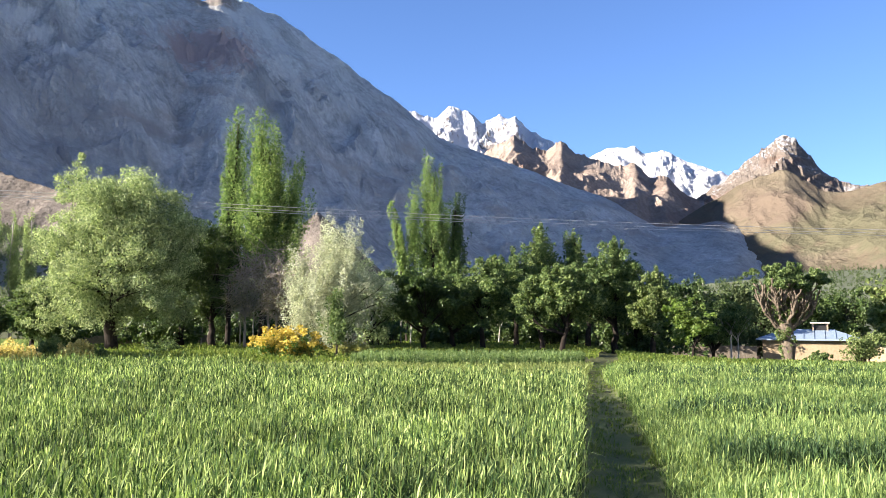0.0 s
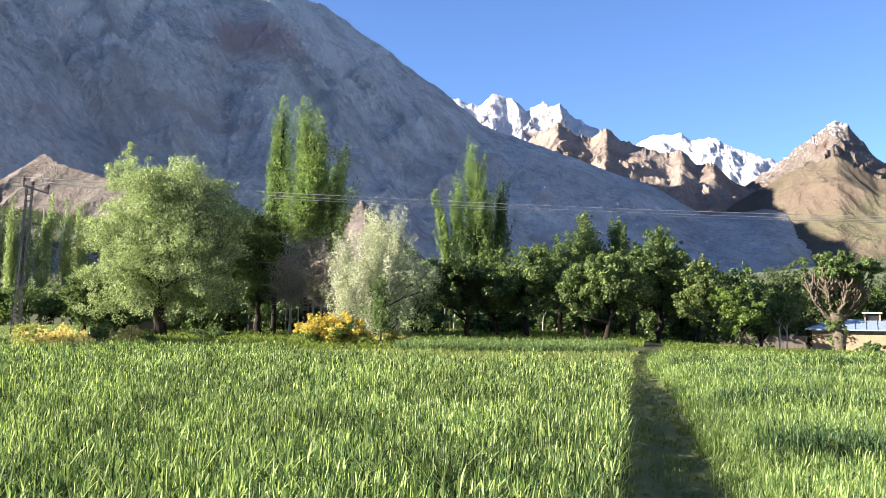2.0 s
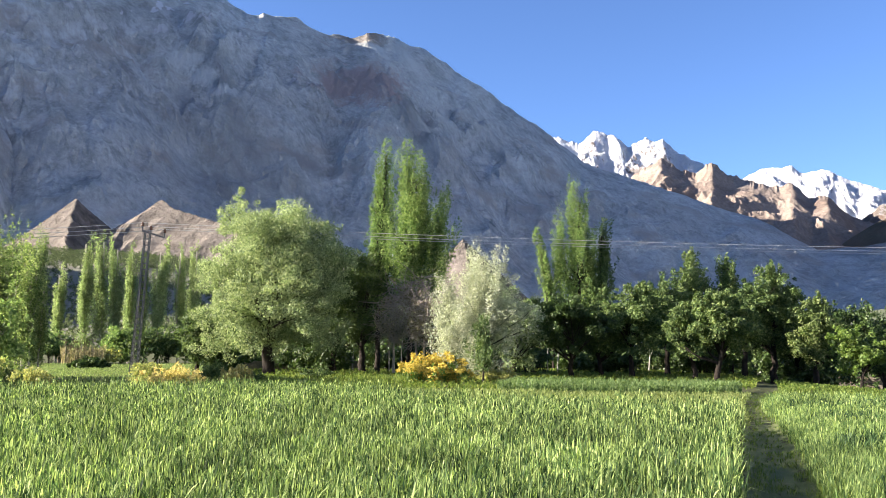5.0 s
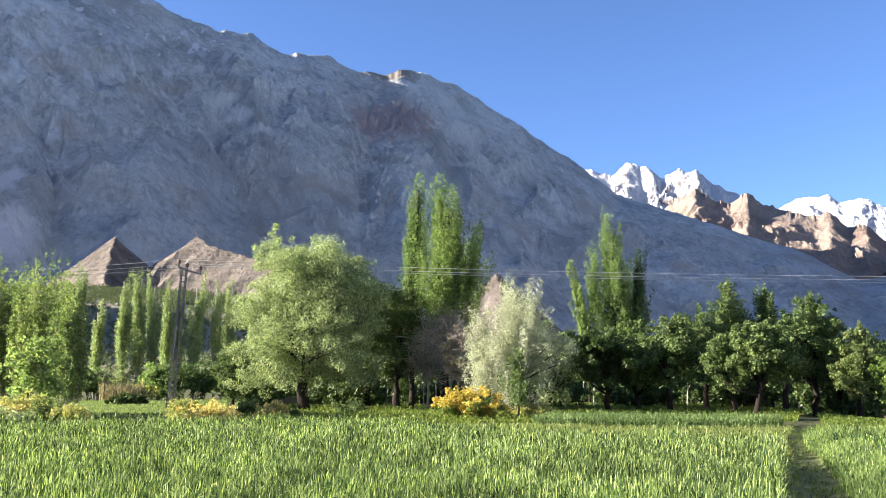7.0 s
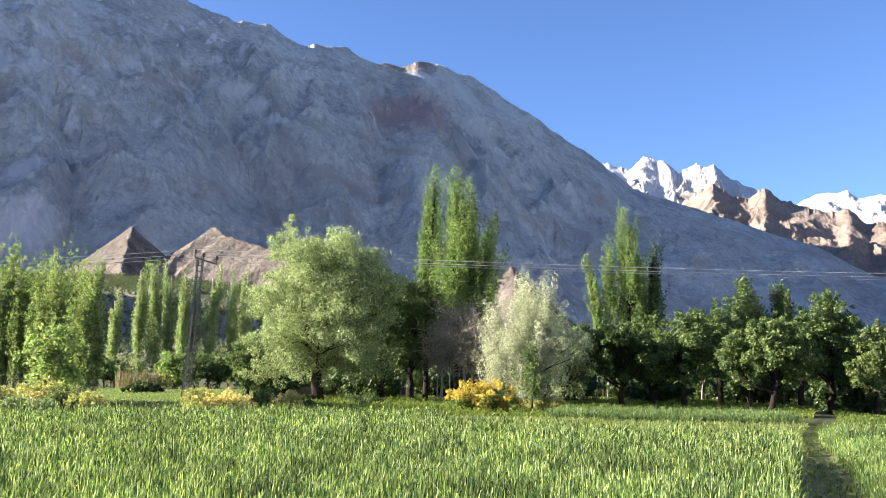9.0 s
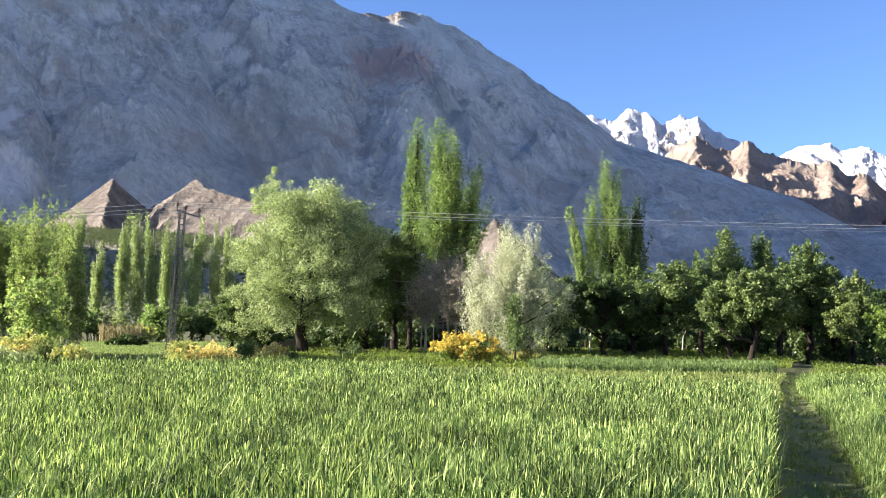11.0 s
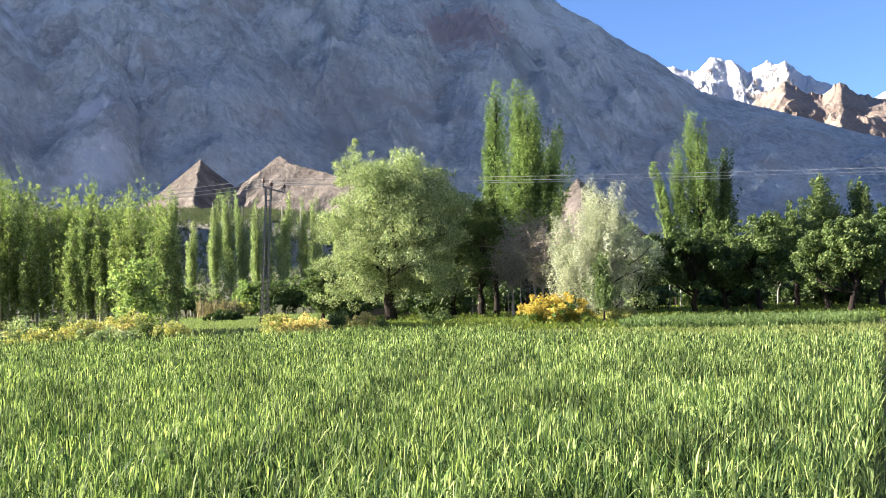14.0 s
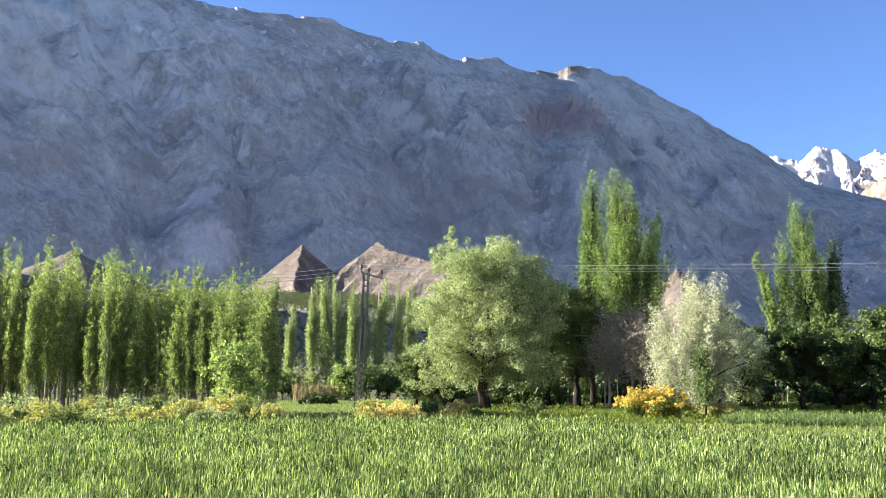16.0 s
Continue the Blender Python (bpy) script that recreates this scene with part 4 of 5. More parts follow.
def pollard():
    x, y, z = at(-21.15, 45)
    root = empty("pollard_tree", x, y, z)
    rng = rs(61)
    wood = Mass()
    tt = np.linspace(0, 1, 12)
    tube(wood, np.stack([0.06 * np.sin(tt * 5), 0.04 * np.cos(tt * 9), -0.2 + tt * 2.3], 1), 0.33 - 0.10 * tt + 0.04 * np.sin(tt * 17) + 0.10 * (tt > 0.8), 11)
    for k in range(19):
        a = k * 2.4 + rng.rand() * 0.5
        out = 0.2 + 1.15 * ((k + 0.5) / 19) ** 0.7
        e = np.array([out * math.cos(a), out * math.sin(a), 3.35 - 0.3 * out + 0.3 * rng.rand()])
        s = np.array([0.12 * math.cos(a), 0.12 * math.sin(a), 1.5 + 0.55 * rng.rand()])
        t = np.linspace(0, 1, 9)[:, None]
        pts = s + (e - s) * t + np.array([math.cos(a), math.sin(a), -0.5]) * 0.16 * np.sin(t * np.pi) * out + rng.normal(size=(9, 3)) * 0.04
        tube(wood, pts, np.array([0.19, 0.15, 0.11, 0.13, 0.09, 0.12, 0.08, 0.11, 0.09]) * (0.42 + 0.25 * rng.rand()), 8)
        for _ in range(13):
            b = pts[3 + rng.randint(6)]
            f = b + np.array([0.18 * rng.normal() + 0.16 * math.cos(a), 0.18 * rng.normal() + 0.16 * math.sin(a), 0.35 + 0.5 * rng.rand()])
            t5 = np.linspace(0, 1, 5)[:, None]
            tube(wood, b + (f - b) * t5 + rng.normal(size=(5, 3)) * 0.03, np.array([0.055, 0.04, 0.05, 0.034, 0.045]) * (0.6 + 0.5 * rng.rand()), 6)
    ob = new("trunk", wood.mesh("trunk", M_KNOB, True))
    ob.parent = root
    c, r = dome(rng, 44, 3.45, 4.75, 1.85, 1.6, (0.12, 0.22), hollow=0.2)
    v, q = leaves(rng, c, r, 15000, 0.12, 0.08)
    crown = new("crown", raw_mesh("crown", v, [q], L_GROVE))
    crown.parent = root
    c2, r2 = dome(rng, 60, 0.1, 3.3, 0.5, 0.5, (0.08, 0.15), hollow=0.8)
    c3, r3 = dome(rng, 50, 2.1, 3.5, 1.15, 1.1, (0.06, 0.12), hollow=0.6)
    v, q = leaves(rng, np.concatenate([c2, c3]), np.concatenate([r2, r3]), 5200, 0.09, 0.06)
    shoots = new("shoots", raw_mesh("shoots", v, [q], L_BLOSSOM))
    shoots.parent = root
    tagged(root, "old pollarded tree with stubby brown limbs and fresh leaf tuft", "tree")


def far_poplars():
    """A row of slim poplars beyond the meadow."""
    rows = [(34.1, 100, 14.6), (32.9, 108, 11.0), (31.5, 106, 14.8), (30.5, 108, 15.4), (29.7, 106, 14.4), (28.85, 110, 14.4), (28.3, 107, 12.8), (27.2, 104, 14.0), (26.0, 108, 14.4), (25.05, 106, 14.4), (23.6, 110, 13.4), (35.6, 112, 13.0)]
    firsts = []
    for k in range(3):
        x, y, z = at(rows[k][0], rows[k][1])
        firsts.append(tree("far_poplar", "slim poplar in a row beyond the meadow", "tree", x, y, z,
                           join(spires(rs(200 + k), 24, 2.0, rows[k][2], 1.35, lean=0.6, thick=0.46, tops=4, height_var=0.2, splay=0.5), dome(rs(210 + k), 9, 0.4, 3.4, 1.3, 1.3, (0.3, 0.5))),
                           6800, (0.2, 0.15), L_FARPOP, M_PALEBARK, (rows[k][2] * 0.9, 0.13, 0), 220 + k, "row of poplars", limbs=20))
    for k in range(3, len(rows)):
        x, y, z = at(rows[k][0], rows[k][1])
        s = rows[k][2] / rows[k % 3][2]
        ob = copy_thing(firsts[k % 3], pose(x, y, z, 0, 0, 57 * k))
        ob.scale = (0.9 + 0.05 * (k % 4), 0.9 + 0.05 * (k % 4), s)


def plantation():
    """A dense stand of young poplars."""
    rng = rs(71)
    firsts = []
    k = 0
    for k in range(6):
        h = 6.1 + 0.25 * k
        lean = 0.35 * rng.normal()
        firsts.append(tree("young_poplar", "slim young poplar in a dense bright green stand", "tree", *at(35.5 + 2.2 * k, 43 + 1.7 * k),
                           join(spires(rs(300 + k), 30, 1.8, h, 0.55, lean=lean, thick=0.19, tops=3, height_var=0.1, splay=0.35), spires(rs(320 + k), 7, 0.9, h * 0.55, 0.5, thick=0.18, tops=2)),
                           3800, (0.086, 0.064), L_YOUNG, M_GREENBARK, (h * 0.82, 0.05, lean * 0.7), 310 + k, "young poplar stand", limbs=16, shell=0.25))
    k = 0
    for row in range(4):
        for az in np.arange(34.0 + 0.5 * (row % 2), 53.6, 0.44 + 0.05 * row):
            a = az + rng.normal() * 0.25
            d = 39.5 + 2.2 * row + (a - 34) * 0.8 + rng.normal() * 0.5
            ob = copy_thing(firsts[k % 6], pose(*at(a, d), 0, 0, rng.rand() * 360))
            s = (0.76 + 0.32 * rng.rand()) * d / 42
            ob.scale = (0.85 + 0.25 * rng.rand(), 0.95, s)
            k += 1
    broadleaf(48.6, 56, 8.0, 5.5, 72, L_DARK, 0.1, 9000, "dark round tree behind the young poplars", "dark_tree")
    broadleaf(51.0, 60, 12.6, 2.6, 73, L_GROVE, 0.2, 6000, "tall green tree at the stand's end", "tall_tree")
    broadleaf(36.2, 34.5, 3.7, 2.9, 74, L_POPLAR, 0.14, 1900, "open young tree with pale stems at the field's edge", "young_tree", bark=M_PALEBARK, trunk=(2.6, 0.05, 0.3), leaf=(0.16, 0.1), hollow=0.2)


def bush(name, label, az, r, w, h, count, mat, seed, leaf=(0.13, 0.08), green=None, group="", cat="shrub"):
    x, y, z = at(az, r)
    root = empty(name, x, y, z)
    rng = rs(seed)
    wood = Mass()
    c, rad = dome(rng, 26, 0.12, h * 0.93, w * 0.42, w * 0.36, (0.22, 0.38), hollow=0.2)
    for i in range(16):
        limb(wood, rng, (0.1 * rng.normal(), 0.1 * rng.normal(), -0.1), c[i], 0.022, 0.006, 0.2, 4, 5)
    ob = new("stems", wood.mesh("stems", M_BARK))
    ob.parent = root
    v, q = leaves(rng, c, rad, count, *leaf)
    ob = new("blossom" if green else "foliage", raw_mesh("foliage", v, [q], mat))
    ob.parent = root
    if green:
        c2 = c.copy()
        c2[:, 2] *= 0.75
        v, q = leaves(rng, c2, rad * 0.95, count // 2, *leaf)
        ob = new("foliage", raw_mesh("foliage", v, [q], green))
        ob.parent = root
    return tagged(root, label, cat, group)


def shrubs():
    bush("yellow_bush", "wide shrub covered in bright yellow blossom", 10.0, 41, 4.3, 1.6, 8000, L_YELLOW, 81, green=L_BRIGHT)
    for k, (az, r, w, h) in enumerate([(26.4, 34, 2.2, 0.95), (27.6, 35, 1.3, 1.0), (22.5, 38, 1.3, 0.95), (37.6, 32, 2.4, 1.0), (39.2, 31.5, 1.6, 0.9), (35.4, 33, 1.3, 0.8), (25.0, 36, 0.9, 0.6)]):
        bush("yellow_weed", "low yellow-flowering weed clump at the field's edge", az, r, w * 1.25, h * 1.2, 3400, L_PALE if k in (1, 5, 6) else L_STRAW, 90 + k, (0.09, 0.055), L_PALE, "yellow weeds")
    for n, (az, r, w, h, m) in enumerate([*[(34.0 + 1.3 * k, 30.0 + 1.2 * (k % 3), 1.7 + 0.3 * (k % 4), 1.15 + 0.18 * (k % 3), (L_PALE, L_BLOSSOM, L_PALE, L_WILLOW)[k % 4]) for k in range(16)], (24.0, 39, 1.6, 1.3, L_GROVE),
                                          (5.6, 44, 1.9, 0.9, L_PALE), (6.8, 43.5, 1.4, 0.7, L_PALE), (-25.2, 39, 2.4, 1.6, L_BLOSSOM), (-22.9, 44, 1.3, 0.7, L_GROVE), (21.6, 42, 1.4, 0.8, L_GROVE),
                                          (17.6, 47, 2.2, 0.9, L_GROVE), (31.0, 76, 3.6, 0.9, L_DARK), (33.2, 98, 5.0, 4.2, L_POPLAR), (28.0, 99, 6.0, 4.6, L_GROVE), (25.0, 99, 6.0, 4.4, L_POPLAR), (30.4, 99, 5.0, 2.0, L_PALE), (29.2, 101, 5.0, 4.4, L_POPLAR), (26.6, 100, 5.0, 4.6, L_GROVE), (34.6, 99, 5.0, 4.4, L_GROVE), (23.6, 101, 5.0, 4.8, L_GROVE), (36.0, 101, 5.0, 4.6, L_POPLAR),
                                          # Filler row added to darken the pale gaps under the grove.
                                          *[(az, 62 + 5 * (k % 3), 5.5, 2.0 + 0.6 * (k % 2), L_DARK) for k, az in enumerate(range(-13, 24, 2))],
                                          (22.5, 90, 5.0, 2.2, L_DARK), (19.5, 74, 5.0, 2.0, L_DARK), (15.5, 70, 5.0, 2.2, L_DARK), (36.5, 92, 5.0, 2.4, L_DARK)]):
        bush("shrub", "rough green shrub among weeds", az, r, w, h, 3000 if r < 60 else 2600, m, 400 + n, (0.10, 0.055) if r < 60 else (0.3, 0.2), group="shrubs")


willow()
tall_poplars()
grove()
silver_tree()
bare_trees()
pollard()
far_poplars()
plantation()
shrubs()


from mathutils.bvhtree import BVHTree


def hillside_trees():
    """Far woods on the lower slopes, one mass of small upright crowns."""
    rng = rs(91)
    spans = [((-46, -11), 420, 1275, 1900, hill_east), ((8, 56), 330, 985, 4200, hill_west), ((20, 41), 800, 992, 1300, hill_west)]
    for k, (azs, rb, rc, n, slope) in enumerate(spans):
        me = slope.data
        co = np.empty(len(me.vertices) * 3, dtype=np.float32)
        me.vertices.foreach_get("co", co)
        slope_faces = BVHTree.FromPolygons([tuple(v) for v in co.reshape(-1, 3).tolist()], [tuple(f.vertices) for f in me.polygons])
        mass_v, mass_q, off = [], [], 0
        for _ in range(n):
            az = azs[0] + (azs[1] - azs[0]) * rng.rand()
            r = rb + (rc - rb) * rng.rand() ** 0.8
            spot = slope_faces.ray_cast(Vector((-r * math.sin(radians(az)), r * math.cos(radians(az)), 900)), Vector((0, 0, -1)))[0]
            if spot is None:
                continue
            z = spot.z - 0.4
            h = 5 + 7 * rng.rand()
            low = min(k, 1)
            c, rad = column(rng, 7, 0.5, h * (1 - 0.4 * low), (1.6 + 1.4 * rng.rand()) * (1 + 0.4 * low), 0.6, 1.7 - 0.6 * low)
            v, q = leaves(rng, c, rad, 42, 1.1, 0.85)
            v = v + np.array([-r * math.sin(radians(az)), r * math.cos(radians(az)), z])
            mass_v.append(v)
            mass_q.append(q + off)
            off += len(v)
        me = raw_mesh("far_wood", np.concatenate(mass_v), [np.concatenate(mass_q)], (L_FAR, L_SCRUB, L_SCRUB)[k])
        tagged(new("far_wood", me), "far green poplar wood on the lower slope", "wood", kind="stuff")


hillside_trees()


# ---- power line ----
def lattice_pole(az, r, lean):
    x, y, z = at(az, r)
    root = empty("power_pole", x, y, z, 14)
    h, w0, w1 = 8.6, 0.2, 0.15

    def corner(k, t):
        w = w0 + (w1 - w0) * min(1.0, t * 1.6)
        sx, sy = ((-1, -1), (1, -1), (1, 1), (-1, 1))[k]
        return Vector((sx * w + lean * t, sy * w, -0.3 + (h + 0.3) * t))
    for k in range(4):
        bm = bmesh.new()
        for a, b in ((0, 0.625), (0.625, 1)):
            beam(bm, corner(k, a), corner(k, b), 0.055)
        part("leg", bm, M_STEEL, root)
    steps = 24
    for i in range(steps):
        for k in range(4):
            bm = bmesh.new()
            if i < 11:
                beam(bm, corner(k, i / steps), corner((k + 1) % 4, (i + 1) / steps), 0.024)
                beam(bm, corner((k + 1) % 4, i / steps), corner(k, (i + 1) / steps), 0.024)
            else:
                beam(bm, corner(k, i / steps), corner((k + 1) % 4, i / steps), 0.045)
            part("lattice_bar" if i < 11 else "rung", bm, M_STEEL, root)
    left, right = Vector((lean - 0.32, 0, h + 0.12)), Vector((lean + 1.0, 0, h - 0.28))
    bm = bmesh.new()
    beam(bm, left, right, 0.1, 0.09)
    part("crossarm", bm, M_STEEL, root)
    ends = []
    for p, rise in ((left, 0.3), (left.lerp(right, 0.38), 0.22), (right, 0.3)):
        bm = bmesh.new()
        beam(bm, p + Vector((0, 0, -0.04)), p + Vector((0, 0, rise)), 0.07)
        part("pin", bm, M_STEEL, root)
        mass = Mass()
        zz = np.array([0, 0.06, 0.1, 0.16, 0.2, 0.26])
        tube(mass, np.stack([zz * 0 + p.x, zz * 0, p.z + rise + zz - 0.02], 1), [0.05, 0.1, 0.06, 0.1, 0.06, 0.03], 8)
        ob = new("insulator", mass.mesh("insulator", M_CERAMIC, True))
        ob.parent = root
        ends.append(pose(x, y, z, 0, 0, 14) @ Vector((p.x, 0, p.z + rise + 0.2)))
    tagged(root, "leaning steel lattice power pole with sloping crossarm and insulators", "pole")
    return ends


def wires(ends):
    along = Vector((0.968, 0.25, 0))
    for e in ends:
        for way, span, drop, sag in ((1, 78, -0.6, 0.55), (-1, 52, -1.0, 0.9)):
            a, b = e, e + along * way * span + Vector((0, 0, drop))
            t = np.linspace(0, 1, 40)
            pts = np.stack([a[i] + (b[i] - a[i]) * t for i in range(3)], 1)
            pts[:, 2] -= sag * 4 * t * (1 - t)
            mass = Mass()
            tube(mass, pts, np.full(40, 0.016), 5)
            tagged(new("power_cable", mass.mesh("power_cable", M_WIRE, True)), "thin grey overhead cable from the lattice pole", "cable", "overhead cables")


wires(lattice_pole(28.55, 56, 0.55))


# ---- house, walls and huts ----
def house():
    x, y, z = at(-22.35, 80)
    root = empty("house", x, y, z, -22.35)
    L, D, H = 7.0, 6.0, 2.65
    w = 0.35
    for name, lo, hi in (("wall", (-L / 2, -D / 2, -0.3), (L / 2, -D / 2 + w, H)), ("wall", (-L / 2, D / 2 - w, -0.3), (L / 2, D / 2, H)),
                         ("wall", (-L / 2, -D / 2 + w, -0.3), (-L / 2 + w, D / 2 - w, H)), ("wall", (L / 2 - w, -D / 2 + w, -0.3), (L / 2, D / 2 - w, H))):
        bm = bmesh.new()
        box_bm(bm, lo, hi, 0.03)
        part(name, bm, M_MUD, root)
    bm = bmesh.new()
    o, ridge, rise = 0.5, 1.9, 0.85
    base = [(-L / 2 - o, -D / 2 - o, H), (L / 2 + o, -D / 2 - o, H), (L / 2 + o, D / 2 + o, H), (-L / 2 - o, D / 2 + o, H)]
    low = [bm.verts.new(p) for p in base]
    eave = [bm.verts.new((p[0], p[1], p[2] + 0.1)) for p in base]
    r0, r1 = bm.verts.new((-ridge, 0, H + rise)), bm.verts.new((ridge, 0, H + rise))
    bm.faces.new(low[::-1])
    for i in range(4):
        bm.faces.new((low[i], low[(i + 1) % 4], eave[(i + 1) % 4], eave[i]))
    bm.faces.new((eave[0], eave[1], r1, r0))
    bm.faces.new((eave[1], eave[2], r1))
    bm.faces.new((eave[2], eave[3], r0, r1))
    bm.faces.new((eave[3], eave[0], r0))
    roof = part("roof", bm, M_TIN, root, "blue-grey hipped tin roof")
    for i in range(10):
        u = -L / 2 - o + 0.4 + i * 0.8
        t = min(1.0, max(0.0, (L / 2 + o - abs(u)) / (L / 2 + o - ridge)))
        bm = bmesh.new()
        beam(bm, (u, -D / 2 - o, H + 0.12), (u, -(D / 2 + o) * (1 - t) - 0.02, H + 0.12 + (rise - 0.1) * t), 0.05, 0.04)
        part("roof_seam", bm, M_TIN, roof)
    vent = empty("roof_vent", 0.9, 0, H + rise - 0.15)
    vent.parent = root
    for sx in (-0.55, 0.55):
        for sy in (-0.45, 0.45):
            bm = bmesh.new()
            box_bm(bm, (sx - 0.06, sy - 0.06, 0), (sx + 0.06, sy + 0.06, 0.62))
            part("post", bm, M_WOOD, vent)
    # Solid near-black block stands in for the shade inside the vent.
    bm = bmesh.new()
    box_bm(bm, (-0.5, -0.38, 0), (0.5, 0.38, 0.5))
    part("vent_shade_box", bm, M_VENT_DARK, vent)
    bm = bmesh.new()
    box_bm(bm, (-0.75, -0.65, 0.62), (0.75, 0.65, 0.74), 0.02)
    part("vent_cap", bm, M_PALEBARK, vent)
    tagged(root, "low ochre mud-plastered house with a blue tin roof", "house")


def long_wall(name, label, az0, r0, az1, r1, h, thick=0.4, mat=None):
    a, b = np.array(at(az0, r0)), np.array(at(az1, r1))
    n = 60
    t = np.linspace(0, 1, n)
    mid = a + (b - a) * t[:, None]
    zs = ground_z(mid[:, 0], mid[:, 1])
    d = (b - a)[:2] / np.linalg.norm((b - a)[:2])
    nx = np.array([-d[1], d[0]])
    top = h + 0.12 * grad_noise(t * 14, t * 0 + 2.2, 9)
    rows = []
    for s, zz in ((-1, zs - 0.4), (-1, zs + top), (1, zs + top), (1, zs - 0.4)):
        rows.append(np.stack([mid[:, 0] + nx[0] * s * thick / 2, mid[:, 1] + nx[1] * s * thick / 2, zz], 1))
    v = np.stack(rows, 1).reshape(-1, 3)
    i = np.arange(n - 1)[:, None] * 4
    q = np.concatenate([i + np.array([[k, k + 4, k + 5, k + 1]]) for k in range(3)])
    tagged(new(name, raw_mesh(name, v, [q, np.array([[0, 1, 2, 3], [4 * n - 1, 4 * n - 2, 4 * n - 3, 4 * n - 4]])], mat or M_MUDWALL)), label, "wall", kind="structure")


def hut():
    x, y, z = at(31.9, 114)
    root = empty("hut", x, y, z, 25)
    for lo, hi in (((-1.6, -1.3, -0.2), (-1.3, 1.3, 2.6)), ((1.3, -1.3, -0.2), (1.6, 1.3, 2.6)), ((-1.3, 1.0, -0.2), (1.3, 1.3, 2.6)), ((-1.3, -1.3, -0.2), (0.2, -1.0, 2.6))):
        bm = bmesh.new()
        box_bm(bm, lo, hi, 0.03)
        part("wall", bm, M_MUD, root)
    bm = bmesh.new()
    box_bm(bm, (-1.9, -1.6, 2.6), (1.9, 1.6, 2.85), 0.04)
    part("roof", bm, M_MUDWALL, root)
    tagged(root, "small mud hut with a flat roof behind poplars", "hut")


def mud_pillar():
    x, y, z = at(5.4, 60)
    bm = bmesh.new()
    box_bm(bm, (-0.42, -0.3, -0.2), (0.42, 0.3, 1.15), 0.06)
    for v in bm.verts:
        v.co += Vector((0.05 * math.sin(v.co.z * 7), 0.04 * math.cos(v.co.z * 5 + v.co.x), 0.06 * math.sin(v.co.x * 6)))
    me = bpy.data.meshes.new("mud_pillar")
    bm.to_mesh(me)
    bm.free()
    me.materials.append(M_MUD)
    ob = new("mud_pillar", me)
    ob.matrix_world = pose(x, y, z, 0, 0, 20)
    tagged(ob, "squat sunlit mud pillar at the end of a brush fence", "pillar")


def brush_fence():
    """Dry stakes set close together between the trees."""
    x, y, z = at(4.0, 60)
    root = empty("brush_fence", x, y, z, 4)
    rng = rs(77)
    for k in range(30):
        u = -1.35 + k * 0.093
        h = 0.75 + 0.3 * rng.rand()
        mass = Mass()
        tube(mass, np.array([[u, 0.08 * rng.normal(), -0.15], [u + 0.04 * rng.normal(), 0, h * 0.5], [u + 0.1 * rng.normal(), 0.05, h]]), np.array([0.03, 0.024, 0.012]), 5)
        ob = new("stake", mass.mesh("stake", M_BARK))
        ob.parent = root
    for zz in (0.3, 0.62):
        mass = Mass()
        tube(mass, np.array([[-1.4, 0.06, zz], [0, 0.07, zz + 0.05], [1.4, 0.06, zz - 0.03]]), np.array([0.025, 0.03, 0.02]), 5)
        ob = new("rail", mass.mesh("rail", M_BARK))
        ob.parent = root
    tagged(root, "low dark brushwood fence of dry stakes under the trees", "fence")


mud_pillar()
brush_fence()
house()
long_wall("wall_compound", "low weathered mud compound wall in a shade-dulled tone behind the grove", -10.0, 75, -19.4, 76, 2.2)
long_wall("wall_yard", "ochre mud-plastered yard wall beside the house", -25.1, 78, -29, 76, 2.1, 0.4, M_MUD)
long_wall("wall_meadow", "low mud wall behind the trees", 22.0, 66, 2.0, 74, 0.9)
hut()


